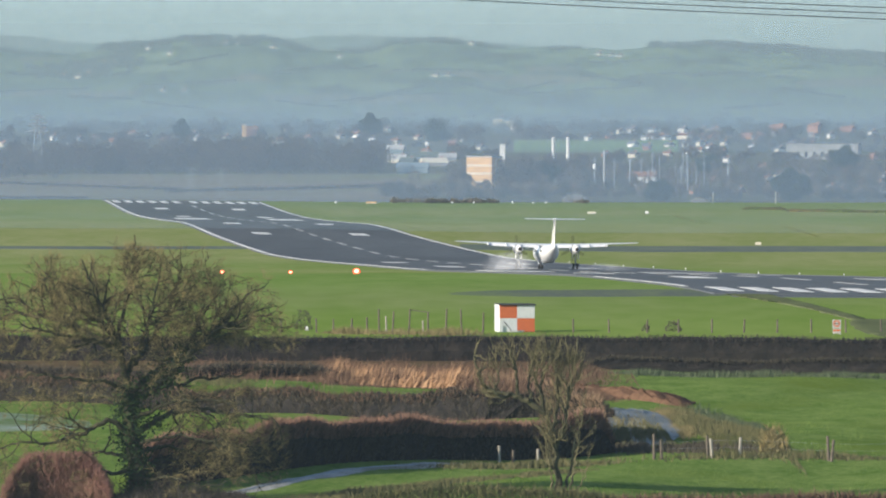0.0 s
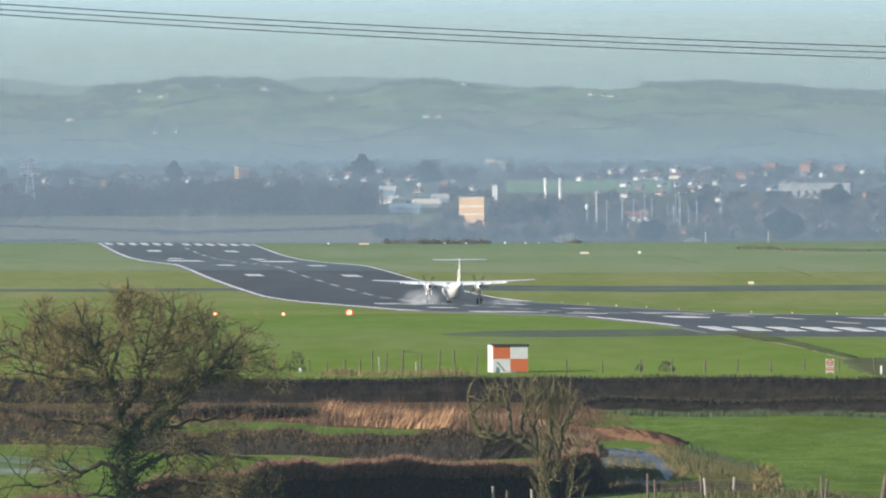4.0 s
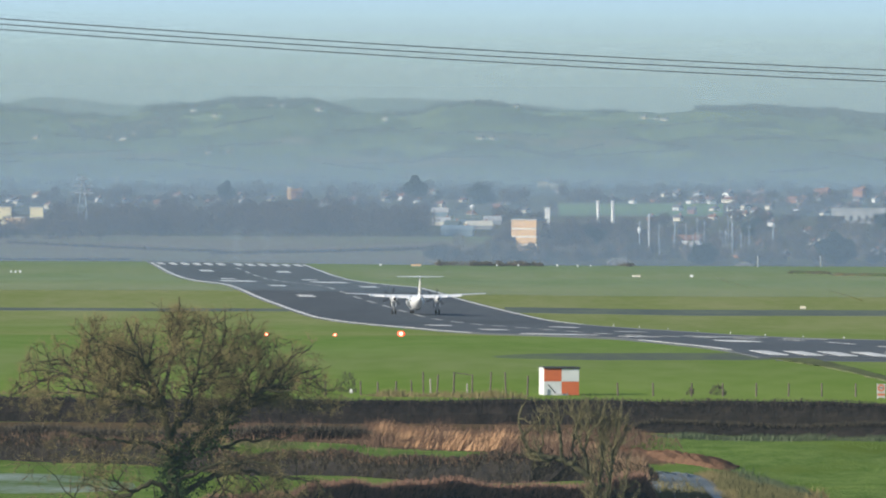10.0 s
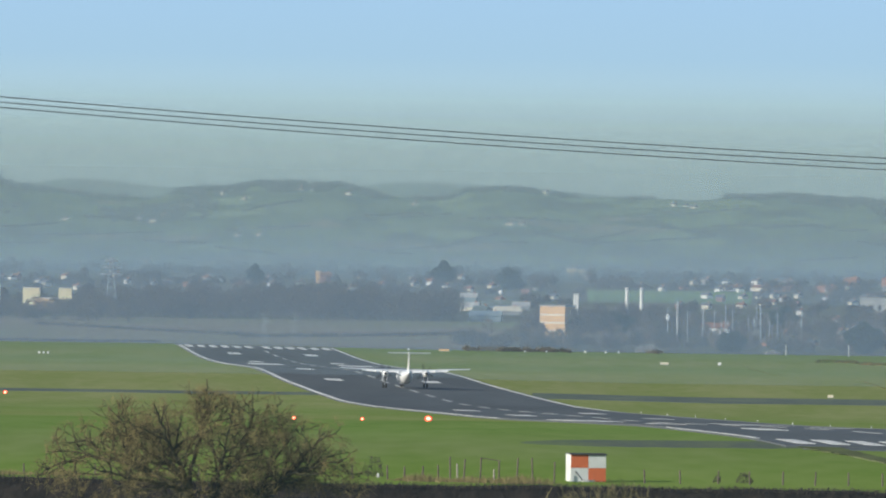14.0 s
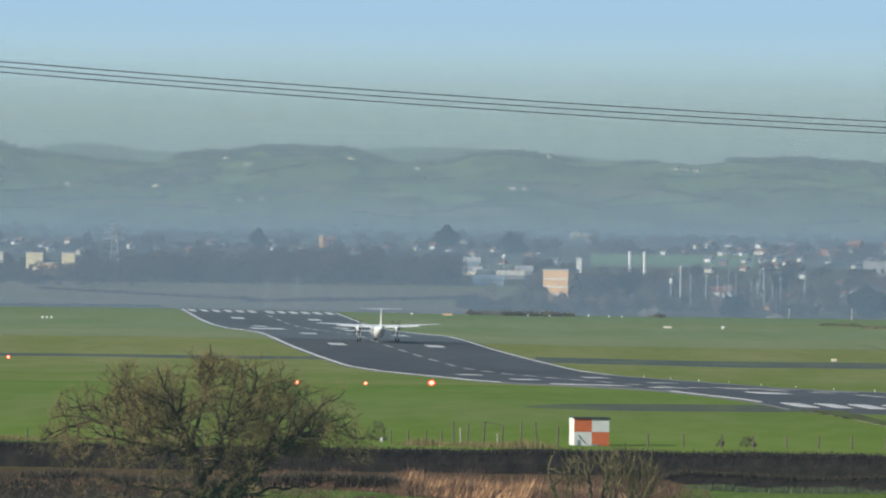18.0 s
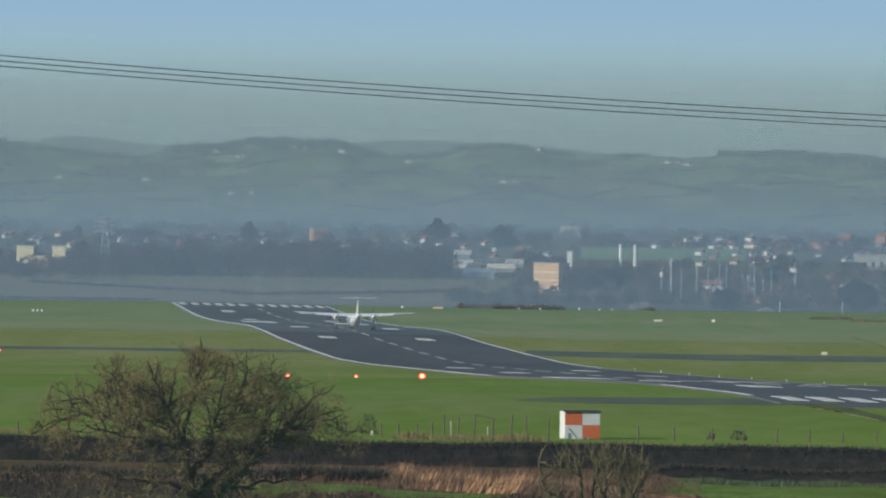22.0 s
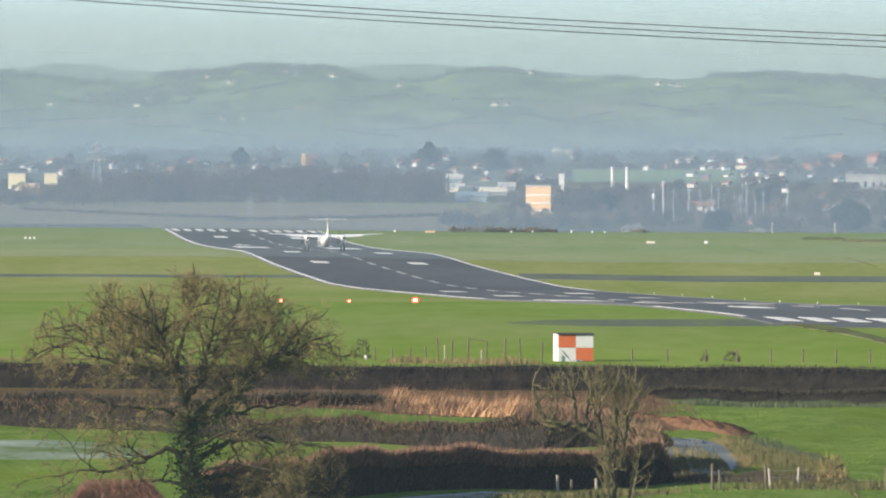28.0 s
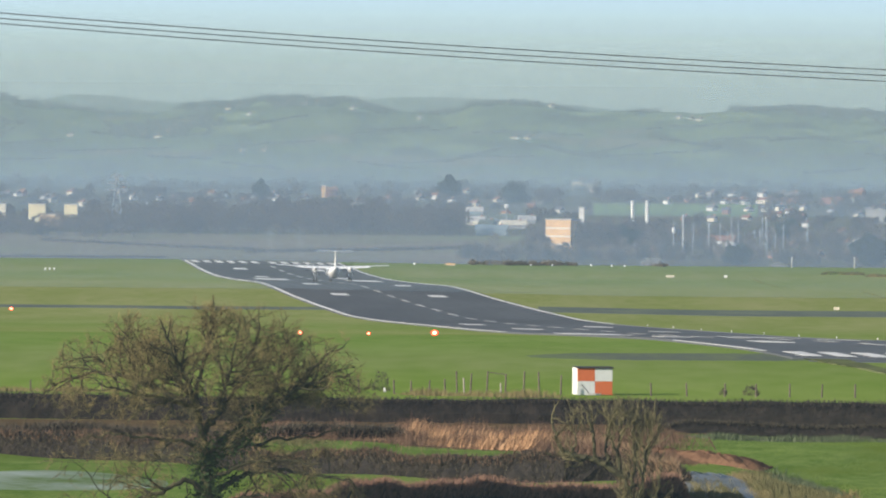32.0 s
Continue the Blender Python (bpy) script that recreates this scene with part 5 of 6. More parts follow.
def build_posts():
    me = {}
    for k, mat in (("wood", M["wood"]), ("pale", M["pale_wood"])):
        bm = a_cone((0, 0, -0.3), (0, 0, 1.0), 0.085, 0.07, 7)
        me[k] = mesh_of(bm, "fence_post", [mat])
    rng = random.Random(4)

    def post(u, d, h, k="wood", label="weathered wooden fence post on the airfield edge", lean=3.0):
        p = at(u, d)
        ob = new("fence_post", me[k])
        ob.matrix_world = Matrix.Translation(p) @ pose(0, 0, 0, rng.uniform(-lean, lean), rng.uniform(-lean, lean), 0) @ Matrix.Diagonal((1, 1, h, 1))
        tagged(ob, label, "fence post", "fence posts")
    for u, h, k in ((498, 1.2, "wood"), (560, 1.2, "wood"), (590, 1.15, "wood"), (622, 1.2, "wood"), (650, 1.3, "wood"), (671, 2.0, "wood"), (684, 1.4, "pale"), (695, 1.8, "wood"),
                    (724, 2.0, "wood"), (749, 1.0, "pale"), (757, 1.75, "wood"), (789, 2.0, "wood"), (817, 2.0, "wood"), (855, 1.7, "wood")):
        post(u, 858, h, k)
    bm = a_cone(at(724, 858, 1.93), at(760, 858, 1.72), 0.035, 0.035, 6)
    solid("fence_rail", mesh_of(bm, "fence_rail", [M["wood"]]), "thin wooden rail across two fence posts", "fence rail")
    for u in (1015, 1078, 1145, 1201, 1260, 1317, 1376, 1436, 1497, 1560, 1625):
        post(u, 858, 1.15)
    for u in range(-390, 240, 62):
        post(u + rng.uniform(-5, 5), 862, 0.85)
    for u, d, h, k in ((884, 512, 0.9, "pale"), (908, 512, 0.7, "wood"), (953, 511, 0.8, "pale"), (1158, 513, 1.3, "wood"), (1171, 512, 1.0, "wood"), (1253, 513, 1.1, "wood"), (1261, 512, 1.0, "pale"), (1309, 513, 1.0, "pale"),
                       (1467, 510, 1.25, "wood"), (1472, 509, 1.1, "wood")):
        post(u, d, h, k, "weathered stake of the wire fence by the stream", 6)
    p = at(1573, 510)
    ob = new("fence_post", mesh_of(a_cone((0, 0, -0.3), (0, 0, 1.25), 0.15, 0.12, 9), "fence_post", [M["wood"]]))
    ob.matrix_world = Matrix.Translation(p) @ pose(0, 0, 0, 0, 9, 0)
    tagged(ob, "stout leaning wooden gatepost by the stream", "fence post", "fence posts")
    wire_rails([(1158, 513), (1253, 513), (1309, 513), (1467, 510), (1573, 510)], (0.5, 0.85))


def wire_rails(pts, heights):
    bm = bmesh.new()
    for (u0, d0), (u1, d1) in zip(pts, pts[1:]):
        for h in heights:
            cone(bm, at(u0, d0, h), at(u1, d1, h), 0.003, 0.003, 4, False)
    solid("fence_wire", mesh_of(bm, "fence_wire", [M["dim_steel"]]), "thin slack wires of the stock fence", "fence wire")


def build_sign():
    d = 850.0
    p = at(1481, d)
    root = thing("warning_sign", Matrix.Translation(p), "white warning board with a red ring by the fence", "sign")
    for x in (-0.3, 0.3):
        part("post", a_cone((x, 0.03, -0.3), (x, 0.03, 1.3), 0.03, 0.03), M["steel"], root)
    part("board", a_box(-0.36, -0.02, 0.55, 0.36, 0.0, 1.27, bevel=0.006), M["concrete"], root, "white square board")
    bm = bmesh.new()
    inner, outer = [], []
    for i in range(24):
        a = 2 * math.pi * i / 24
        inner.append(bm.verts.new((0.17 * math.cos(a), -0.026, 0.95 + 0.17 * math.sin(a))))
        outer.append(bm.verts.new((0.29 * math.cos(a), -0.026, 0.95 + 0.29 * math.sin(a))))
    for i in range(24):
        bm.faces.new((outer[i], outer[(i + 1) % 24], inner[(i + 1) % 24], inner[i]))
    part("ring", bm, M["orange"], root, "red ring")
    part("bar", a_box(-0.2, -0.028, 0.92, 0.2, -0.0205, 0.98), M["dark"], root)
    part("lower_board", a_box(-0.34, -0.02, 0.12, 0.34, 0.0, 0.52, bevel=0.006), M["concrete"], root)
    part("strip", a_box(-0.30, -0.028, 0.30, 0.30, -0.0205, 0.46), M["orange"], root, "red strip")


def build_lights():
    root = thing("approach_light", Matrix.Identity(4), "low box with a glowing red lamp on the grass", "runway light", "red approach lights")
    part("housing", a_box(-0.45, -0.45, 0.08, 0.45, 0.5, 0.50, bevel=0.05), M["orange"], root)
    for x in (-0.4, 0.4):
        for y in (-0.35, 0.45):
            part("leg", a_cone((x * 0.85, y * 0.85, -0.15), (x * 0.85, y * 0.85, 0.1), 0.035, 0.035, 6), M["steel"], root)
    bm = bmesh.new()
    bmesh.ops.create_uvsphere(bm, u_segments=14, v_segments=8, radius=0.26, matrix=Matrix.Translation((0, -0.58, 0.3)) @ Matrix.Diagonal((1.1, 0.4, 0.85, 1)))
    part("lamp", bm, M["red_lamp"], root, "glowing red lamp", smooth=True)
    # outer shell, made to glow in place of the bloom around the lamp
    bm = bmesh.new()
    bmesh.ops.create_uvsphere(bm, u_segments=16, v_segments=8, radius=0.38, matrix=Matrix.Translation((0, -0.47, 0.3)) @ Matrix.Diagonal((1.2, 0.2, 0.9, 1)))
    part("lamp_rim", bm, M["red_halo"], root, "red glowing shell standing in for lamp bloom", smooth=True)
    where = [(631, 1330, 1.08), (514, 1330, 0.55), (393, 1330, 0.62), (-119, 2040, 0.9), (-314, 2040, 1.2)]
    for i, (u, d, k) in enumerate(where):
        m = Matrix.Translation(at(u, d)) @ Matrix.Diagonal((k, k, k, 1))
        if i:
            o = copy_thing(root, Matrix.Translation(at(u, d)))
            o.scale = (k, k, k)
        else:
            root.matrix_world = m
    # small edge lights
    e = thing("edge_light", Matrix.Identity(4), "small pale runway edge light", "runway light", "runway edge lights")
    part("stem", a_cone((0, 0, -0.1), (0, 0, 0.25), 0.06, 0.05, 6), M["grey"], e)
    part("dome", a_cone((0, 0, 0.25), (0, 0, 0.42), 0.08, 0.05, 8), M["lamp_white"], e)
    first = True
    y = 1066.0
    while y < 1900:
        for l in (25.2,):
            m = Matrix.Translation(on_runway(y, l) + Vector((0, 0, 0.05)))
            if first:
                e.matrix_world, first = m, False
            else:
                copy_thing(e, m)
        y += 60.6 if y < 2000 else 121.2
    # marker boards and boxes about the field
    for u, v, d, w, h, mat, lab in ((1342, 432, 2196, 1.2, 0.65, "cream", "small white equipment box on the grass"), (1047, 377, 2880, 2.4, 0.6, "cream", "low pale marker board on the grass"),
                                    (1145, 378, 2880, 0.9, 0.8, "white", "small white marker box on the grass"), (657, 351, 3040, 3.0, 0.6, "peach", "low orange marker board by the field edge"),
                                    (594, 351, 3040, 0.6, 0.6, "white", "small white marker box on the grass"), (543, 571, 866, 0.18, 0.34, "white", "small white utility box beside the fence"),
                                    (800, 350, 3045, 0.5, 0.5, "white", "small white marker box on the grass"), (838, 350, 3045, 0.5, 0.5, "white", "small white marker box on the grass"),
                                    (907, 350, 3045, 0.5, 0.7, "white", "small white marker box on the grass"), (943, 350, 3045, 0.5, 0.5, "white", "small white marker box on the grass"), (966, 350, 3045, 0.4, 0.5, "white", "small white marker box on the grass"), (1572, 612, 846, 0.14, 0.75, "white", "white marker post on the grass"),
                                    (-60, 374, 2860, 0.5, 0.6, "white", "small white marker box on the grass"), (-52, 374, 2860, 0.5, 0.6, "white", "small white marker box on the grass"),
                                    (-44, 374, 2860, 0.5, 0.6, "white", "small white marker box on the grass"), (-196, 440, 2045, 0.9, 0.6, "brick", "small dull red equipment box on the grass"), (-215, 511, 1030, 0.26, 0.75, "white", "white marker post on the grass"),
                                    (-183, 440, 2050, 1.6, 0.7, "dark", "dark equipment box on the grass"), (-163, 440, 2050, 1.6, 0.7, "dark", "dark equipment box on the grass")):
        p = at(u, d)
        r = thing("marker_box", Matrix.Translation(p), lab, "marker")
        part("cabinet", a_box(-w / 2, -0.3, 0.12, w / 2, 0.3, h, bevel=0.03), M[mat], r)
        part("plinth", a_box(-w / 2 - 0.04, -0.34, -0.2, w / 2 + 0.05, 0.35, 0.119), M["concrete"], r)


build_hut()
build_posts()
build_sign()
build_lights()


# ================= overhead cables =================
def build_cables():
    for k, (dy, dz, tilt) in enumerate(((0.0, 0.0, 0.0), (0.7, -0.033, -0.0004), (1.4, -0.067, -0.0011))):
        cu = bmesh.new()
        pts = []
        for i in range(-60, 61):
            x = i * 0.8
            pts.append(Vector((x, 80 + dy, 16.816 - 0.0545 * (x + 0.356) + 0.00225 * (x + 0.356) ** 2 + dz + tilt * x)))
        for a, b in zip(pts, pts[1:]):
            cone(cu, a, b, 0.0045, 0.0045, 6, False)
        solid("power_cable", mesh_of(cu, "power_cable", [M["cable"]]), "thin sagging overhead power cable", "cable", "overhead power cables")


build_cables()

# ================= the town below the hills =================
def house(name, u, d, w, h, dp, wall, roof, label, sink=0.0, turn=0.0, rows=2, cols=3, flat=False, category="house"):
    p = at(u, d, -sink)
    root = thing(name, Matrix.Translation(p) @ pose(0, 0, 0, 0, 0, turn), label, category)
    part("wall", a_box(-w / 2, -dp / 2, -1.0, w / 2, dp / 2, h), M[wall], root)
    if flat:
        part("roof", a_box(-w / 2 - 0.2, -dp / 2 - 0.2, h + 0.003, w / 2 + 0.2, dp / 2 + 0.2, h + 0.4), M[roof], root)
    else:
        e, r = 0.35, min(dp, w) * 0.36
        ring = lambda x: [(x, -dp / 2 - e, h - 0.05), (x, 0, h + r), (x, dp / 2 + e, h - 0.05)]
        part("roof", loft([ring(-w / 2 - e), ring(w / 2 + e)]), M[roof], root)
        part("chimney", a_box(w * 0.28, -0.3, h + r * 0.3, w * 0.28 + 0.5, 0.3, h + r + 0.6), M["brick"], root)
    cw = w / max(cols, 1)
    for i in range(cols):
        for j in range(rows):
            x, z = -w / 2 + cw * (i + 0.5), 0.9 + j * (h - 0.6) / rows
            part("window", a_box(x - cw * 0.17, -dp / 2 - 0.06, z, x + cw * 0.17, -dp / 2 - 0.005, z + (h - 0.6) / rows * 0.4), M["window"], root)
    return root


def tree_cloud(rng, foot, h, r, n, size, low=0.0):
    """Loose sprays that together make one far tree crown."""
    q = rng.normal(0, 1, (n, 3))
    q /= np.linalg.norm(q, axis=1)[:, None]
    q *= rng.uniform(0.25, 1, n)[:, None] ** 0.5
    lob = 1 + 0.25 * np.sin(q[:, 0] * 5 + foot[0]) * np.cos(q[:, 2] * 4 + foot[1])
    c = foot + np.array([0, 0, h * (0.5 + low / 2)]) + q * np.array([r, r, h * (0.5 - low / 2)]) * lob[:, None]
    a = rng.normal(0, 1, (n, 3))
    a /= np.linalg.norm(a, axis=1)[:, None]
    b = np.cross(a, rng.normal(0, 1, (n, 3)))
    b /= np.linalg.norm(b, axis=1)[:, None] + 1e-9
    s = size * rng.uniform(0.5, 1.5, n)[:, None]
    return np.stack([c - a * s, c + b * s * 0.7, c + a * s], 1).reshape(-1, 3)


def woodland(name, spots, mat, label, seed, per=230, size=0.5, category="woodland", one=False):
    rng = np.random.default_rng(seed)
    V = []
    for u, d, h, r in spots:
        if not one and (900 < u < 1205 and 3780 < d < 4095 or 676 < u < 800 and 3300 < d < 3960):
            continue
        V.append(tree_cloud(rng, np.array(at(u, d)), h, r, int(per * (0.6 + r / 6)), size))
        x = np.array(at(u, d))
        w = 0.25
        V.append(np.array([x + (-w, 0, -0.3), x + (w, 0, -0.3), x + (0, 0, h * 0.6)]))
    v = np.concatenate(V)
    f = np.arange(len(v)).reshape(-1, 3)
    return solid(name, mesh_from(name, v.tolist(), f.tolist(), [mat]), label, category, kind="" if one else "stuff")


def build_town():
    rng = random.Random(11)
    # tree belts; u from far left to far right, in depth order
    belt = []
    for _ in range(150):                                    # wood behind the brown field
        u = rng.uniform(90, 690)
        belt.append((u, rng.uniform(3560, 3680), rng.uniform(9, 14) * (1.0 - 0.25 * abs(u - 420) / 340), rng.uniform(3, 5)))
    woodland("woodland", belt, M["wood_far"], "dark bare woodland behind the brown field", 31, per=420, size=0.4)
    belt = []
    for _ in range(90):
        u = rng.uniform(-480, 150)
        belt.append((u, rng.uniform(3480, 3640), rng.uniform(5.0, 6.8) if -290 < u < 20 else rng.uniform(6, 12), rng.uniform(3, 5)))
    woodland("woodland", belt, M["wood_far"], "bare trees between pale buildings", 32, per=380, size=0.4)
    front, back = [], []
    for _ in range(170):
        front.append((rng.uniform(660, 1900), rng.uniform(3085, 3200), rng.uniform(2.0, 5.5), rng.uniform(1.6, 3.4)))
    for _ in range(330):
        d = rng.uniform(3220, 3720)
        back.append((rng.uniform(700, 1900), d, rng.uniform(3.5, 8) if d < 3480 else rng.uniform(2, 4.5), rng.uniform(1.6, 3.4)))
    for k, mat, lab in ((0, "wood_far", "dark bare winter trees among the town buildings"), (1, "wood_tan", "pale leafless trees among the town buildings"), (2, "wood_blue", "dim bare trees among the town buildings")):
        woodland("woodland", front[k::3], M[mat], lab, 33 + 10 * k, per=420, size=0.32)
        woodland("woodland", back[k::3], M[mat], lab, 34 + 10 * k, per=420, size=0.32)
    belt = [(rng.uniform(-480, 1900), rng.uniform(3750, 4330), rng.uniform(2.0, 5.2), rng.uniform(2, 3.6)) for _ in range(560)]
    woodland("woodland", belt, M["wood_far"], "bare winter trees across the upper town", 35)
    belt = [(rng.uniform(-480, 1900), rng.uniform(4270, 4326), 0.9 + 3.2 * rng.random() ** 1.8, rng.uniform(1.3, 2.8)) for _ in range(480)]
    woodland("woodland", belt, M["wood_far"], "bare trees on the rise behind the town", 39, per=170, size=0.3)
    belt = []
    for u0, u1, d0, d1, n in ((170, 330, 4745, 4802, 150), (320, 470, 4728, 4802, 190), (460, 560, 4742, 4802, 110), (40, 250, 4640, 4705, 150), (120, 230, 4660, 4730, 80), (690, 890, 4768, 4802, 110), (600, 690, 4770, 4802, 40),
                              (970, 1025, 4785, 4802, 26), (1150, 1260, 4762, 4802, 110), (1250, 1400, 4738, 4802, 210), (1390, 1620, 4700, 4796, 300), (1600, 1900, 4720, 4800, 180), (-460, -40, 4735, 4802, 260), (-300, -100, 4630, 4680, 90), (-40, 90, 4775, 4802, 40)):
        for _ in range(n):
            u = rng.uniform(u0, u1)
            thin = min(1.0, 0.35 + min(u - u0, u1 - u) / 40.0)
            belt.append((u, d1 - (d1 - d0) * thin * rng.random(), 0.5 + 2.2 * rng.random() ** 2.2, rng.uniform(1.0, 2.4)))
    woodland("woodland", belt, M["wood_hill_hazed"], "hazy bare woods along the hill crests", 36, per=80, size=0.5)
    belt = []
    for _ in range(330):
        u = rng.uniform(-480, 1900)
        belt.append((u, 4338 + 150 * rng.random() ** 1.6, rng.uniform(0.8, 2.6), rng.uniform(1.2, 3.0)))
    woodland("woodland", belt, M["wood_far"], "bare trees at the foot of the hills", 42, per=120, size=0.4)
    for _ in range(26):
        house("house", rng.uniform(-450, 1850), rng.uniform(4345, 4460), rng.uniform(1.6, 2.8), rng.uniform(0.9, 1.4), 2.2, rng.choice(["render", "cream", "brick"]), "slate", "small house at the foot of the hills", 0, rng.uniform(-60, -10), 0, 0)
    belt = []
    for u0, d0, u1, d1 in ((480, 4640, 665, 4690), (250, 4610, 420, 4625), (700, 4650, 905, 4672), (905, 4600, 1130, 4612), (1010, 4690, 1180, 4705), (1120, 4640, 1400, 4650), (-80, 4590, 150, 4602), (560, 4560, 800, 4575)):
        n = int((u1 - u0) / 7)
        belt += [(u0 + (u1 - u0) * k / n + rng.uniform(-3, 3), d0 + (d1 - d0) * k / n + rng.uniform(-3, 3), rng.uniform(0.5, 1.1), rng.uniform(1.2, 2.4)) for k in range(n + 1) if rng.random() < 0.8]
    woodland("woodland", belt, M["wood_hill_hazed"], "hedgerow trees across the hillside", 40, per=90, size=0.4)
    belt = []
    for row in range(20):
        d0, u0, sl = rng.uniform(4480, 4690), rng.uniform(-400, 1500), rng.uniform(-0.12, 0.12)
        for k in range(9):
            belt.append((u0 + k * 12, d0 + sl * k * 40, rng.uniform(0.5, 1.2), rng.uniform(1.5, 3)))
    woodland("woodland", belt, M["wood_far"], "hedgerows dividing the hillside fields", 37)
    for u, d, h, r, lab in ((1402, 3084, 9.0, 6.0, "dark round evergreen tree at the town edge"), (1165, 3084, 6.2, 4.2, "dark evergreen tree at the town edge"), (772, 4080, 8.5, 4.8, "dark evergreen tree among the houses"),
                            (655, 4150, 9, 5, "dark evergreen tree on the rise"), (1490, 3600, 9, 5, "dark evergreen tree among the houses"), (320, 4100, 8, 3.5, "dark evergreen tree among the houses"),
                            (1255, 3500, 8, 5, "dark evergreen tree among the houses"), (955, 3300, 9, 6, "dark tree beside the factory")):
        woodland("evergreen_tree", [(u, d, h, r)], M["evergreen"], lab, int(u), per=5200, size=0.5, category="tree", one=True)
    for u, d, h, r in ((889, 3262, 10.6, 2.6), (889, 3255, 8.0, 2.8), (912, 3275, 10.6, 4.2), (936, 3290, 11.5, 4.8), (972, 3392, 9.8, 4.4), (992, 3395, 9.2, 4.0), (1014, 3390, 9.6, 4.6), (1040, 3380, 8.0, 4.5), (815, 3255, 7.0, 4.2)):
        woodland("bare_tree", [(u, d, h, r)], M["wood_far"], "dense bare tree beside the factory", int(u), per=1500, size=0.42, category="tree", one=True)
    belt = [(300 + k * 8, 3225 + k * 2.4, rng.uniform(0.8, 1.5), rng.uniform(1.5, 2.5)) for k in range(52)]
    belt += [(-420 + k * 9, 3084 + rng.uniform(-3, 3), rng.uniform(0.3, 0.7), rng.uniform(1.0, 2.0)) for k in range(64)]
    belt += [(-60 + k * 9, 3420 - k * 3.6, rng.uniform(0.7, 1.3), rng.uniform(1.5, 2.5)) for k in range(42)]
    woodland("woodland", belt, M["wood_far"], "low dark hedgerows across the brown field", 38, per=70, size=0.4)
    belt = [(rng.uniform(690, 905), rng.uniform(3047, 3055), rng.uniform(0.6, 1.7), rng.uniform(0.9, 2.0)) for _ in range(42)]
    belt += [(rng.uniform(1020, 1060), rng.uniform(3047, 3055), rng.uniform(0.6, 1.5), rng.uniform(0.8, 1.6)) for _ in range(6)]
    woodland("woodland", belt, M["wood_tan"], "low brown bushes along the far airfield edge", 41, per=120, size=0.3)
    # particular buildings
    fac = house("factory", 857, 3290, 8.6, 10.6, 10, "peach", "concrete", "peach-clad factory block with a flat roof", 0, -20, 0, 0, True, "factory")
    for z in (2.4, 5.0, 7.6):
        part("cladding_band", a_box(-4.3, -5.06, z, 4.3, -5.005, z + 0.55), M["cream"], fac)
    house("factory_annex", 889, 3330, 1.7, 14, 2, "render", "concrete", "white stair tower beside the factory", 0, 0, 0, 0, True, "factory")
    house("office_block", 1458, 3800, 27, 5.3, 9, "grey_render", "grey_render", "long pale concrete office block", 0, -10, 1, 9, True, "office")
    for u, v, w, h, wall, roof, lab in ((1376, 219, 6.4, 3.0, "brick", "tile", "large red-brick house on the rise"), (1442, 222, 4.6, 3.4, "brick", "tile", "tall red-brick house on the rise"), (1332, 232, 9.0, 1.6, "brick", "tile", "low brick terrace on the rise"),
                                        (1215, 228, 8.0, 1.5, "cream", "tile", "cream terrace beside the green field"), (1165, 238, 7.5, 1.3, "render", "tile", "low white terrace beside the green field"), (1262, 207, 6.0, 1.6, "yellow", "slate", "sunlit yellow house on the rise"),
                                        (1118, 207, 3.0, 1.9, "render", "slate", "tall white house on the rise"), (1208, 204, 3.0, 2.0, "render", "slate", "tall white house on the rise"), (1255, 240, 9.0, 1.4, "brick", "tile", "low brick terrace beside the green field"), (1500, 224, 6.0, 2.2, "brick", "tile", "red-brick house on the rise")):
        d = 4200 if v < 225 else 4110
        house("terrace" if w > 7 else "house", u, d, w, h, 3.2, wall, roof, lab, 0, -34, 1, 0)
    house("villa", 884, 4312, 4.6, 2.0, 3.4, "yellow", "slate", "large cream villa on the rise", -1.4, -30, 1, 0)
    house("villa", 908, 4306, 5.6, 1.7, 3.4, "yellow", "slate", "long cream villa wing on the rise", -1.2, -24, 1, 0)
    house("house", 912, 4270, 2.6, 1.4, 3.0, "render", "slate", "small white gabled house below the villa", 0, -60, 0, 0)
    house("church", 442, 4150, 6, 2.2, 4, "brick", "tile", "brick church with a short tower", -0.6, 8, 0, 0, False, "church")
    house("church_tower", 432, 4145, 1.4, 4.2, 1.4, "peach", "concrete", "square brick church tower", -0.6, 8, 0, 0, True, "church")
    house("warehouse", 1137, 3330, 9, 2.0, 5, "render", "tile", "low white building with an orange roof", -1.6, -8, 0, 0, False, "warehouse")
    for u, w, hh, mat in ((-75, 6.0, 5.8, "yellow"), (-15, 4.6, 5.8, "yellow"), (-145, 5.8, 5.8, "cream"), (-214, 4.2, 7.0, "yellow"), (-250, 6.4, 11, "concrete")):
        house("apartment_block", u, 3700, w, hh, 7, mat, "concrete", "pale low apartment block among trees", -1.2, 0, 0, 0, True, "apartments")
    house("warehouse", -50, 3660, 8, 3.2, 7, "peach", "concrete", "low pinkish shed among trees", -1, 0, 0, 0, True, "warehouse")
    house("warehouse", -310, 3640, 11, 3.6, 7, "render", "concrete", "long white shed among trees", -1, 0, 0, 0, True, "warehouse")
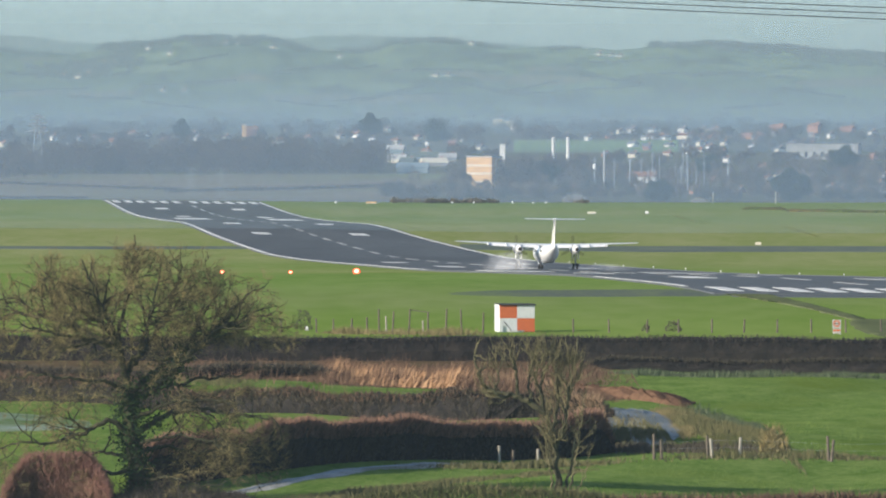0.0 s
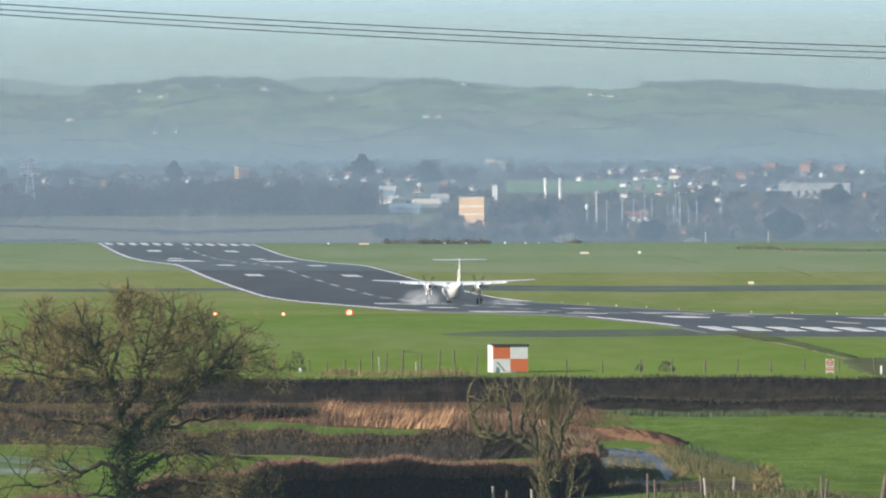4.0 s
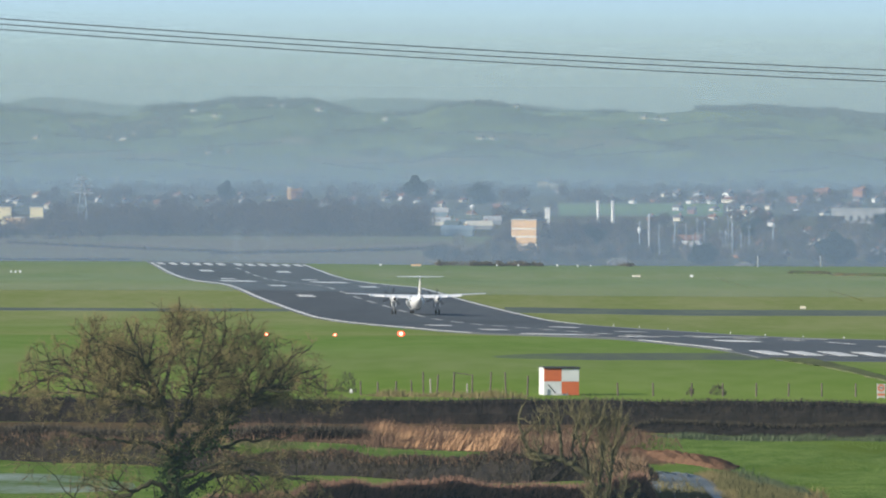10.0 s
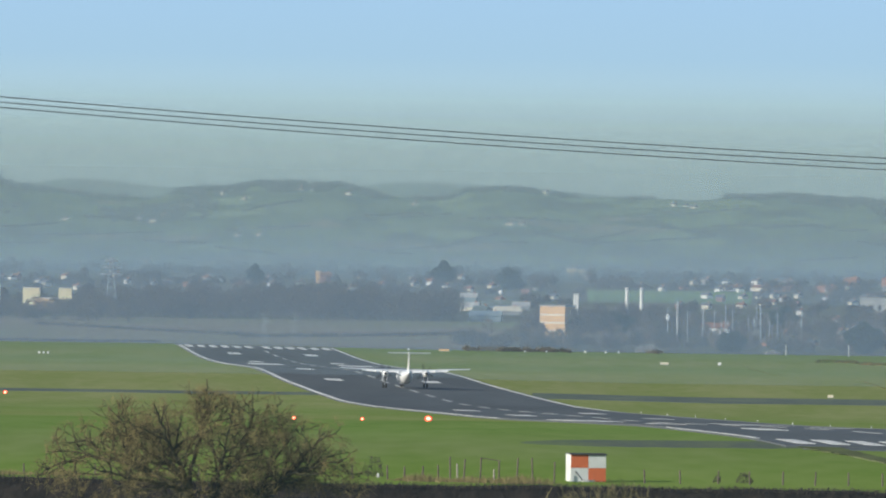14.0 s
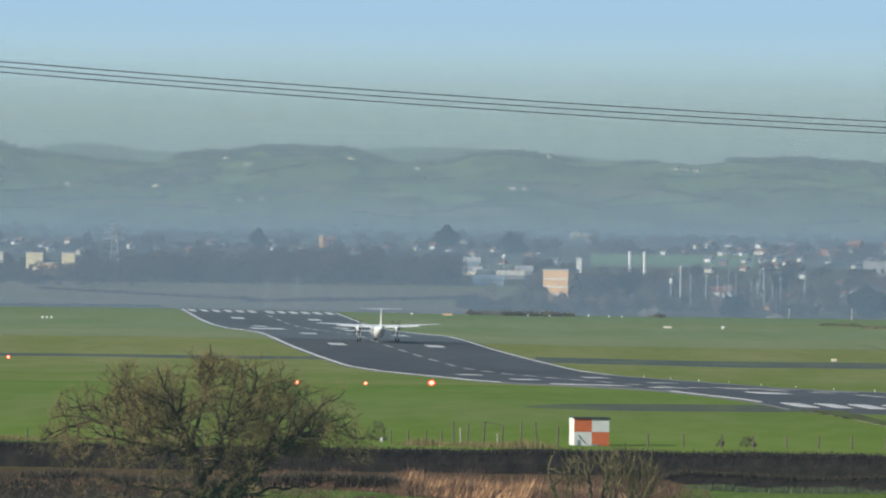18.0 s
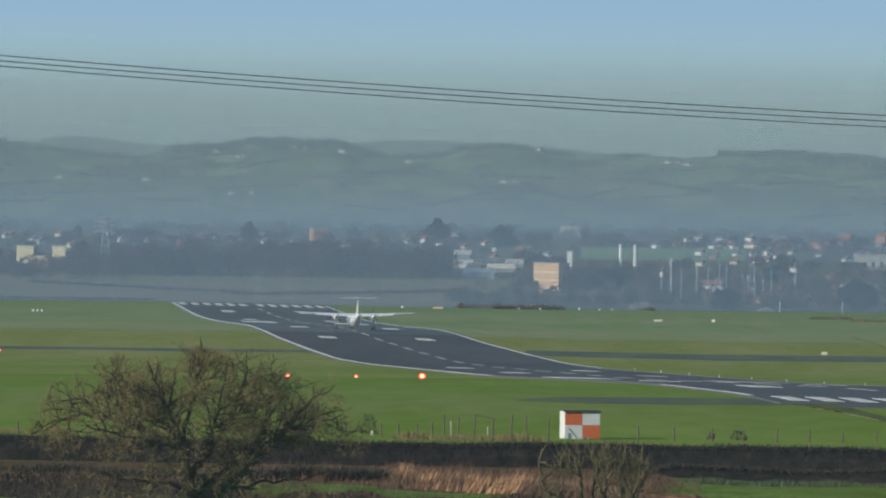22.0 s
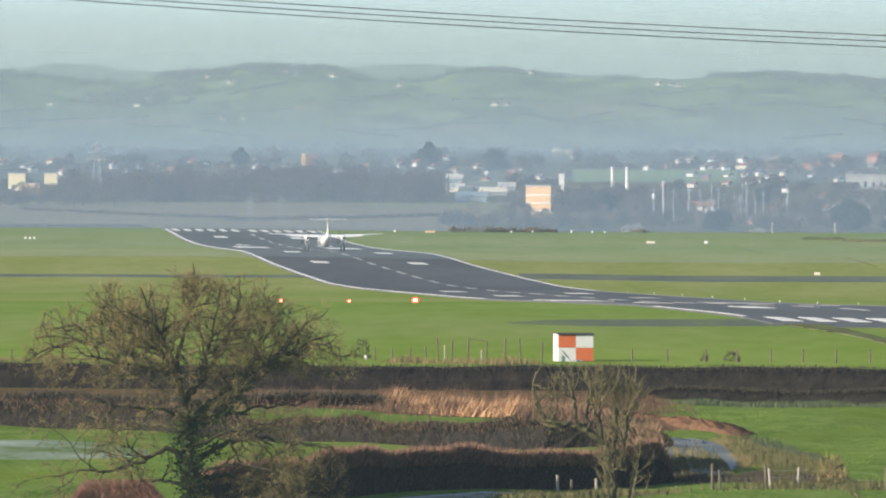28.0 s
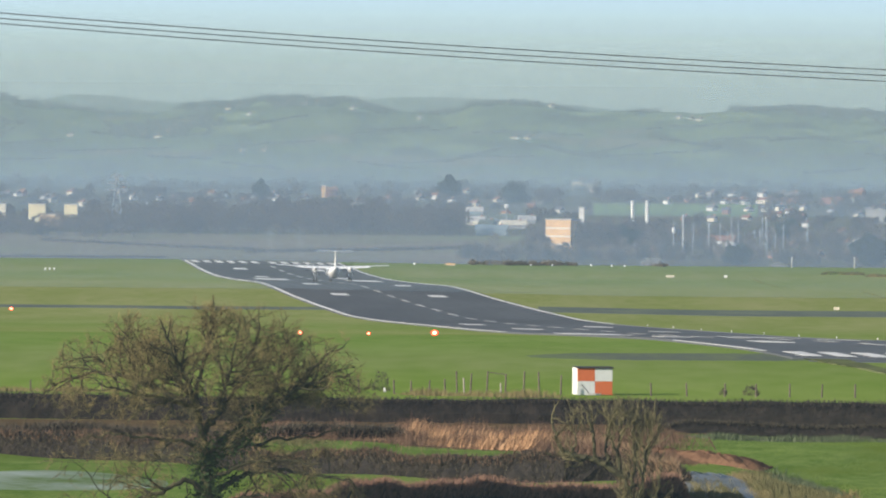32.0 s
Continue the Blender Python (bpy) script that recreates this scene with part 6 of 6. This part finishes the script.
    for u, d, w, h, wall, roof, turn in ((700, 3880, 6.0, 1.6, "glasshouse", "concrete", -6), (702, 3740, 6.5, 1.4, "cream", "concrete", -10), (748, 3790, 10, 1.2, "glasshouse", "old_tar", 8), (730, 3585, 11, 2.0, "glasshouse", "glasshouse", -5),
                                         (768, 3690, 9, 1.2, "concrete", "cream", 12), (722, 3680, 5, 1.6, "render", "old_tar", -20), (792, 3760, 6, 1.4, "grey_render", "concrete", 5)):
        house("shed", u, d, w, h, 5, wall, roof, "long low shed with a pale roof beside the wood", 0, turn, 0, 0, False, "shed")
    # houses picked out by the sun
    spots = [(258, 228), (292, 239), (235, 231), (497, 242), (545, 240), (660, 250), (658, 228), (685, 212), (630, 228), (1110, 212), (1155, 210), (1210, 207), (1260, 209),
             (1120, 244), (1145, 244), (1185, 243), (1215, 244), (1240, 241), (1370, 222), (1440, 224), (1345, 228), (1470, 222), (1500, 218), (1270, 288), (1265, 312), (1215, 305),
             (1410, 300), (1490, 300), (1530, 308), (1470, 328), (1490, 332), (1335, 300), (1548, 268), (1545, 215), (1290, 222), (1180, 226), (1330, 240), (1380, 250), (95, 235), (140, 236), (165, 240),
             (200, 243), (5, 250), (-60, 246), (-130, 235), (-290, 228), (-262, 228), (-200, 225), (510, 213), (560, 212), (600, 220), (740, 225), (820, 228), (850, 250), (1000, 222), (1040, 224), (1080, 220),
             (1590, 225), (1620, 240), (1640, 300), (1020, 330), (1050, 296), (1230, 345), (1310, 340), (1560, 340), (1400, 345), (940, 325), (755, 257), (800, 240), (1285, 270), (1350, 285), (1425, 290), (1445, 262), (1120, 262), (700, 236), (350, 240), (400, 236)]
    more = random.Random(5)
    spots += [(more.uniform(1060, 1640), more.choice([more.uniform(205, 235), more.uniform(228, 262), more.uniform(285, 325)])) for _ in range(46)]
    spots += [(more.uniform(-420, 640), more.uniform(216, 250)) for _ in range(16)]
    for i, (u, v) in enumerate(spots):
        d = 3150 + (350 - v) * 7.6 if u > 640 else 3650 + (300 - v) * 7.0
        d = max(3110, min(4380, d + rng.uniform(-30, 30)))
        lift = EYE.z - (v - 270 + 4) * d / UNIT - float(land((u - 784) * d / UNIT, d))
        w = rng.uniform(1.6, 3.1)
        wall = rng.choice(["render", "render", "cream", "cream", "brick"])
        roof = rng.choice(["slate", "tile", "slate"])
        lab = {"render": "small white-rendered house with a pitched roof", "cream": "small cream house with a pitched roof", "brick": "small red-brick house with a pitched roof"}[wall]
        lift = max(-1.0, min(5.0, lift - 2.5))
        house("house", u, d, w, rng.uniform(1.0, 1.7), rng.uniform(2.4, 3.4), wall, roof, lab, -max(0, lift * 0), rng.uniform(-65, -15), 1, 2 if d < 3700 else 0)
    # white forms put in for two bright spots, the first a sun glint
    for u, d, z, r, k in ((756, 3700, 7.0, 0.85, 1.0), (1052, 3200, 7.6, 0.6, 1.7)):
        tank = thing("bright_spot_ball", Matrix.Translation(at(u, d)), "white rounded form on a slim steel column, put in for a bright spot", "tank")
        part("column", a_cone((0, 0, -0.3), (0, 0, z), 0.16, 0.14, 8), M["dim_steel"], tank)
        bm = bmesh.new()
        bmesh.ops.create_uvsphere(bm, u_segments=16, v_segments=10, radius=r, matrix=Matrix.Translation((0, 0, z + r * k * 0.9)) @ Matrix.Diagonal((1, 1, k, 1)))
        part("shell", bm, M["white"], tank, smooth=True)
    for u in (1262, 1373):
        pole = thing("marker_pole", Matrix.Translation(at(u, 3046)), "pale pole at the far field edge", "pole")
        part("shaft", a_cone((0, 0, -0.3), (0, 0, 3.2), 0.16, 0.13, 8), M["concrete"], pole)
        part("cap", a_cone((0, 0, 3.201), (0, 0, 3.35), 0.18, 0.1, 8), M["steel"], pole)
    # hill farms
    for u, d, w, n in ((398, 4738, 5.5, 1), (417, 4736, 3.0, 1), (483, 4725, 5, 2), (300, 4712, 3, 1), (113, 4652, 5, 2), (137, 4648, 5, 1), (157, 4668, 4, 1), (288, 4590, 3.4, 1), (326, 4592, 3.4, 1), (601, 4730, 3, 1), (-17, 4640, 4.5, 1),
                       (834, 4775, 3.5, 1), (770, 4635, 7, 1), (792, 4637, 5, 1), (1060, 4728, 4, 1), (1082, 4730, 4, 2), (1096, 4724, 5, 1), (262, 4742, 3, 1), (-190, 4650, 4, 1)):
        house("farmhouse", u, d, w * 0.55, 1.0, 2.0, "cream", "slate", "white farmhouse on the hillside", 0, rng.uniform(-60, -20), 0, 0)
    # twin chimneys, masts, pylons
    for u in (979, 1005):
        p = at(u, 3420)
        r = thing("factory_chimney", Matrix.Translation(p), "tall slim white steel chimney", "chimney", "factory chimneys")
        part("shaft", a_cone((0, 0, -0.5), (0, 0, 15.2), 0.62, 0.55, 12), M["render"], r)
        part("collar", a_cone((0, 0, 14.4), (0, 0, 14.8), 0.75, 0.75, 12), M["steel"], r)
        part("base", a_box(-1.2, -1.2, -0.6, 1.2, 1.2, 1.0), M["concrete"], r)
    for i in range(22):
        u, d = rng.uniform(1040, 1290), rng.uniform(3190, 3330)
        r = thing("substation_mast", Matrix.Translation(at(u, d)), "slim grey steel mast of the substation", "mast", "substation masts")
        h = rng.uniform(6, 12)
        part("pole", a_cone((0, 0, -0.4), (0, 0, h), 0.15, 0.10, 6), M["dim_steel"], r)
        part("crossarm", a_box(-0.8, -0.06, h - 1.2, 0.8, 0.06, h - 1.05), M["dim_steel"], r)
        for x in (-0.7, 0, 0.7):
            part("insulator", a_cone((x, 0, h - 1.7), (x, 0, h - 1.2), 0.07, 0.07, 6), M["dark"], r)
    r = thing("gas_mast", Matrix.Translation(at(1069, 3200)), "white cylindrical mast in the substation", "mast")
    part("pole", a_cone((0, 0, -0.4), (0, 0, 13), 0.32, 0.32, 8), M["concrete"], r)
    part("cap", a_cone((0, 0, 13.001), (0, 0, 13.6), 0.32, 0.12, 8), M["steel"], r)
    for u, d, h in ((66, 3620, 20.0), (338, 3120, 9), (392, 3120, 9.5), (-310, 4200, 14)):
        pylon(u, d, h, 0.3 if h < 10 else 2.2)


def pylon(u, d, h, k=1.0):
    r = thing("pylon", Matrix.Translation(at(u, d)), "grey lattice electricity pylon", "pylon", "pylons")
    w = h * 0.11
    for sx in (-1, 1):
        for sy in (-1, 1):
            part("leg", a_cone((sx * w, sy * w, -0.5), (sx * w * 0.15, sy * w * 0.15, h), 0.06 * k, 0.045 * k, 5), M["dim_steel"], r)
    bm = bmesh.new()
    for i in range(7):
        z0, z1 = h * i / 7.5, h * (i + 1) / 7.5
        a, b = w * (1 - 0.85 * z0 / h), w * (1 - 0.85 * z1 / h)
        for s in (-1, 1):
            cone(bm, (-a, s * a, z0), (b, s * b, z1), 0.03 * k, 0.03 * k, 4, False)
            cone(bm, (a, s * a, z0), (-b, s * b, z1), 0.03 * k, 0.03 * k, 4, False)
            cone(bm, (s * a, -a, z0), (s * b, b, z1), 0.03 * k, 0.03 * k, 4, False)
    part("bracing", bm, M["dim_steel"], r)
    for z, L in ((0.70, 0.20), (0.82, 0.17), (0.94, 0.12)):
        bm = bmesh.new()
        cone(bm, (-h * L, 0, h * z), (h * L, 0, h * z), 0.08 * k, 0.08 * k, 5)
        cone(bm, (-h * L, 0, h * z), (0, 0, h * (z + 0.05)), 0.05 * k, 0.05 * k, 4)
        cone(bm, (h * L, 0, h * z), (0, 0, h * (z + 0.05)), 0.05 * k, 0.05 * k, 4)
        part("crossarm", bm, M["dim_steel"], r)


build_town()


# ================= the turboprop =================
def ring_at(y, zc, rx, rz, n=20, x0=0.0):
    return [(x0 + rx * math.cos(2 * math.pi * i / n), y, zc + rz * math.sin(2 * math.pi * i / n)) for i in range(n)]


def wing_ring(x, y_le, chord, z, thick):
    prof = [(0, 0), (0.06, 0.55), (0.3, 1.0), (0.6, 0.75), (1.0, 0.06), (1.0, -0.06), (0.6, -0.35), (0.3, -0.5), (0.06, -0.35)]
    return [(x, y_le - a * chord, z + b * thick) for a, b in prof]


def flap_ring(x, y, z, k=1.0):
    """Section of a lowered flap."""
    return [(x, y, z + 0.06), (x, y - 0.55 * k, z - 0.30 * k), (x, y - 0.60 * k, z - 0.36 * k), (x, y, z - 0.06)]


RIDE = 0.28


def build_aircraft():
    """Nose along +y, origin on the ground between the main wheels."""
    root = thing("airliner", Matrix.Identity(4), "white high-wing twin-turboprop airliner with a T-tail rolling on the runway", "aircraft")
    W = M["fuselage"]
    st = [(15.4, 1.85, 0.05, 0.05), (15.0, 1.9, 0.5, 0.45), (14.2, 2.0, 0.9, 0.85), (13.0, 2.1, 1.2, 1.2), (11.5, 2.2, 1.34, 1.34), (4, 2.2, 1.345, 1.345), (-4, 2.2, 1.345, 1.345),
          (-7, 2.28, 1.3, 1.28), (-10, 2.52, 1.05, 1.02), (-13, 2.85, 0.7, 0.68), (-15.5, 3.15, 0.36, 0.36), (-16.8, 3.3, 0.12, 0.14)]
    body = part("fuselage", loft([ring_at(*s) for s in st]), W, root, smooth=True)
    part("belly_fairing", loft([ring_at(y, 1.08, rx, rz) for y, rx, rz in ((5.5, 0.2, 0.1), (4, 1.0, 0.42), (-3, 1.05, 0.45), (-5.5, 0.2, 0.1))]), M["grey"], root, smooth=True)
    for s in (-1, 1):
        rings = [wing_ring(s * 0.05, 2.1, 3.0, 3.42, 0.26), wing_ring(s * 4.4, 2.1, 2.95, 3.46, 0.25), wing_ring(s * 9, 1.7, 2.1, 3.66, 0.18), wing_ring(s * 13.7, 1.25, 1.25, 3.90, 0.10), wing_ring(s * 14.2, 0.9, 0.6, 3.93, 0.04)]
        wing = part("wing", loft(rings), W, root)
        part("flap", loft([flap_ring(s * 1.5, -0.8, 3.42), flap_ring(s * 3.8, -0.8, 3.45)]), M["fuselage"], wing)
        part("flap", loft([flap_ring(s * 5.0, -0.78, 3.46), flap_ring(s * 9, -0.38, 3.63, 0.8)]), M["fuselage"], wing)
        for x in (6.4, 9.2):
            part("flap_fairing", loft([ring_at(y, 3.40 + 0.045 * (x - 6), r, r * 1.3, 8, s * x) for y, r in ((0.6, 0.05), (-0.6, 0.19), (-1.7, 0.05))]), W, wing)
        nac = part("nacelle", loft([ring_at(y, z, rx, rz, 16, s * 4.4) for y, z, rx, rz in ((5.4, 2.95, 0.32, 0.32), (4.9, 2.9, 0.55, 0.62), (3, 2.85, 0.6, 0.74), (0, 2.82, 0.6, 0.76), (-2, 2.90, 0.54, 0.62), (-3.4, 2.86, 0.46, 0.47))]), W, root, smooth=True)
        part("exhaust", a_cone((s * 4.4, -2.8, 2.86), (s * 4.4, -3.62, 2.84), 0.34, 0.31, 14), M["dark"], nac)
        part("intake", a_box(s * 4.4 - 0.3, 4.6, 2.12, s * 4.4 + 0.3, 5.1, 2.36, bevel=0.06), M["dark"], nac)
        gear = part("main_gear", a_cone((s * 4.4, 0, 0.5), (s * 4.4, -0.2, 2.65), 0.11, 0.13, 8), M["grey"], root)
        part("brace", a_cone((s * 4.4, 0.1, 1.1), (s * 4.4, 1.3, 2.5), 0.06, 0.06, 6), M["grey"], gear)
        part("gear_door", a_box(s * 4.4 - 0.45, -0.9, 1.6, s * 4.4 - 0.40, 0.9, 2.5), W, gear)
        part("gear_door", a_box(s * 4.4 + 0.40, -0.9, 1.6, s * 4.4 + 0.45, 0.9, 2.5), W, gear)
        part("tailplane", loft([wing_ring(s * 0.02, -14.4, 1.9, 7.42, 0.14), wing_ring(s * 4.6, -15.1, 1.15, 7.48, 0.07)]), W, root)
        for y in (9, 7.8, 6.6, 5.4, 4.2, -4.2, -5.4, -6.6):
            part("cabin_window", a_box(s * 1.335 - 0.03, y - 0.16, 2.38, s * 1.335 + 0.03, y + 0.16, 2.75, bevel=0.02), M["cockpit"], root)
    fin = part("fin", loft([[(x * t, yl - a * c, z) for a, x in ((0, 0), (0.2, 1), (0.6, 0.8), (1, 0.1), (1, -0.1), (0.6, -0.8), (0.2, -1))] for z, yl, c, t in
                            ((3.2, -9.6, 5.8, 0.22), (4.2, -11.2, 4.4, 0.2), (7.45, -13.6, 2.5, 0.14))]), W, root)
    part("bullet_fairing", loft([ring_at(y, 7.45, r, r, 10) for y, r in ((-12.9, 0.03), (-13.6, 0.22), (-16.0, 0.22), (-16.8, 0.05))]), W, root, smooth=True)
    for z, y, w in ((4.4, -13.6, 1.1), (5.2, -14.3, 0.9), (6.0, -14.0, 1.0), (6.7, -14.6, 0.8)):
        for s in (-1, 1):
            part("tail_patch", a_box(s * 0.20 - 0.012, y - w, z, s * 0.20 + 0.012, y + 0.2, z + 0.42, bevel=0.01), M["livery"], fin)
    for s in (-1, 1):
        part("windscreen", a_box(s * 0.45 - 0.3, 13.55, 2.5, s * 0.45 + 0.3, 14.0, 2.75, bevel=0.08), M["cockpit"], root)
    nose = part("nose_gear", a_cone((0, 13.9 - 1.0, 0.4), (0, 13.6 - 1.0, 1.5), 0.08, 0.1, 8), M["grey"], root)
    part("gear_door", a_box(-0.35, 12.2, 0.75, -0.31, 13.4, 1.1), W, nose)
    part("gear_door", a_box(0.31, 12.2, 0.75, 0.35, 13.4, 1.1), W, nose)
    wheels, props = [], []
    for x, y, r in ((-4.72, 0, 0.5), (-4.08, 0, 0.5), (4.08, 0, 0.5), (4.72, 0, 0.5), (-0.22, 12.95, 0.32), (0.22, 12.95, 0.32)):
        wh = part("wheel", loft([[(xx, rr * math.cos(2 * math.pi * i / 18), rr * math.sin(2 * math.pi * i / 18)) for i in range(18)] for xx, rr in ((-0.16, r * 0.75), (-0.13, r * 0.95), (0, r), (0.13, r * 0.95), (0.16, r * 0.75))]), M["rubber"], root)
        part("rim", a_cone((-0.17, 0, 0), (0.17, 0, 0), r * 0.5, r * 0.5, 10), M["grey"], wh)
        wheels.append((wh, Vector((x, y, r)), r))
    for s in (-1, 1):
        sp = part("propeller", loft([[(r * math.cos(2 * math.pi * i / 12), y, r * math.sin(2 * math.pi * i / 12)) for i in range(12)] for y, r in ((-0.35, 0.33), (0.1, 0.28), (0.5, 0.05))]), W, root, "six-bladed propeller", smooth=True)
        for k in range(6):
            a = math.pi / 3 * k
            bl = loft([[((z * math.sin(a) + x * math.cos(a)), y, (z * math.cos(a) - x * math.sin(a))) for x, y in ((-c, -0.04), (0, -0.10), (c, 0.04), (0, 0.10))] for z, c in ((0.25, 0.12), (0.9, 0.22), (1.6, 0.24), (2.05, 0.16))])
            part("blade", bl, M["blur"], sp)
        props.append((sp, Vector((s * 4.4, 5.6, 2.95 + RIDE)), s))
    for c in root.children:                       # the airframe rides high on its struts
        if c.name.split(".")[0] in ("fuselage", "belly_fairing", "wing", "nacelle", "tailplane", "cabin_window", "fin", "bullet_fairing", "windscreen"):
            c.location.z += RIDE
    return root, wheels, props


AIRLINER, WHEELS, PROPS = build_aircraft()


def smoke_material(name, share, seed):
    """Pale vapour, thickest in its middle and broken up by wisps."""
    m = veil_material(name, (0.82, 0.85, 0.90), share, True)
    n, l = m.node_tree.nodes, m.node_tree.links
    mx = [k for k in n if k.type == "MIX_SHADER"][0]
    tc, mp, ns, gr = n.new("ShaderNodeTexCoord"), n.new("ShaderNodeMapping"), n.new("ShaderNodeTexNoise"), n.new("ShaderNodeTexGradient")
    gr.gradient_type = "SPHERICAL"
    mp.inputs["Scale"].default_value = (0.23, 0.23, 0.34)
    l.new(tc.outputs["Object"], mp.inputs[0])
    l.new(mp.outputs[0], gr.inputs[0])
    ns.inputs["Scale"].default_value, ns.inputs["Detail"].default_value = 0.9, 4.0
    ns.noise_dimensions = "4D"
    ns.inputs["W"].default_value = seed
    l.new(tc.outputs["Object"], ns.inputs["Vector"])
    a, b = n.new("ShaderNodeMapRange"), n.new("ShaderNodeMath")
    a.inputs["From Min"].default_value, a.inputs["From Max"].default_value = 0.32, 0.68
    a.inputs["To Max"].default_value = share
    l.new(ns.outputs[0], a.inputs[0])
    b.operation = "MULTIPLY"
    l.new(a.outputs[0], b.inputs[0])
    l.new(gr.outputs["Color"], b.inputs[1])
    l.new(b.outputs[0], mx.inputs[0])
    return m


def build_smoke():
    puffs = []
    for k in range(8):
        left = k < 5
        m = smoke_material("tyre_smoke", 0.30 if left else 0.22, k * 3.7)
        w, h = (4.3, 2.6) if left else (5.0, 1.0)
        v, f = [], []
        for j in range(7):
            for i in range(13):
                a, e = math.pi * i / 12, math.pi / 2 * j / 6
                v.append((-w * math.cos(a) * math.cos(e * 0.9), -0.8 * math.sin(a) * math.cos(e), h * math.sin(e) + 0.03))
        for j in range(6):
            for i in range(12):
                q = j * 13 + i
                f.append((q, q + 1, q + 14, q + 13))
        me = mesh_from("spray_cloud", v, f, [m])
        me.shade_smooth()
        puffs.append(solid("spray_cloud", me, "thin pale puff of tyre smoke over the runway", "smoke", "tyre smoke puffs"))
    return puffs


PUFFS = build_smoke()


# ================= movement =================
ROLL = [(0, 1570.0), (1, 1621.5), (2, 1668.0), (3, 1718.0), (4, 1771.0), (5, 1822.0), (6, 1870.5), (7, 1919.0), (8, 1966.0), (9, 2007.0), (10, 2046.5), (11, 2085.5), (12, 2121.5), (13, 2157.0), (14, 2191.5), (15, 2226.5), (16, 2260.5),
        (17, 2292.0), (18, 2322.5), (19, 2344.0), (20, 2359.5), (21, 2373.0), (22, 2388.5), (23, 2407.0), (24, 2430.0), (25, 2447.0), (26, 2464.0), (27, 2481.0), (28, 2500.0), (29, 2520.0), (30, 2537.0), (31, 2550.5), (32, 2564.0)]
HEADING = math.degrees(math.atan(-AX))


def roll_pose(y, bank=0.0):
    a, b = on_runway(y - 2, 0, 0.16), on_runway(y + 10, 0, 0.16)
    pitch = math.degrees(math.atan2(b.z - a.z, 12.0))
    p = on_runway(y, 0, 0.20)
    return Matrix.Translation(p) @ pose(0, 0, 0, 0, 0, HEADING) @ pose(0, 0, 0, pitch, bank, 0)


def motions():
    walk(AIRLINER, [(t, roll_pose(y, 0.6 if t < 1 else 0.0)) for t, y in ROLL])
    ys, ts = [r[1] for r in ROLL], [r[0] for r in ROLL]
    steps = [i * 0.2 for i in range(161)]
    for wh, p, r in WHEELS:
        walk(wh, [(t, Matrix.Translation(p) @ pose(0, 0, 0, -80 * i)) for i, t in enumerate(steps)])
    for pr, p, s in PROPS:
        walk(pr, [(t, Matrix.Translation(p) @ pose(0, 0, 0, 0, 77 * i, 0)) for i, t in enumerate(steps)])
    # tyre smoke trails the wheels, then settles on to the runway
    for k, ob in enumerate(PUFFS):
        side = -5.2 if k < 5 else 6.5
        lag = 1.5 + 7.0 * (k if k < 5 else k - 5)
        rows = []
        for t in (0, 1, 2, 3, 4, 5, 6):
            p = on_runway(float(np.interp(t, ts, ys)) - lag * (1 + 0.1 * t), side * (1 + 0.16 * (k if k < 5 else k - 5)), 0.16)
            rows.append((t, Matrix.Translation(p) @ pose(0, 0, 0, 0, 0, HEADING + 2 * t)))
        p = rows[-1][1].translation
        rows.append((9.0, Matrix.Translation(p + Vector((0.5, 12, -2.6))) @ pose(0, 0, 0, 0, 0, HEADING + 16)))
        rows.append((32.0, Matrix.Translation(p + Vector((0.5, 13, -2.9))) @ pose(0, 0, 0, 0, 0, HEADING + 18)))
        walk(ob, rows)


motions()
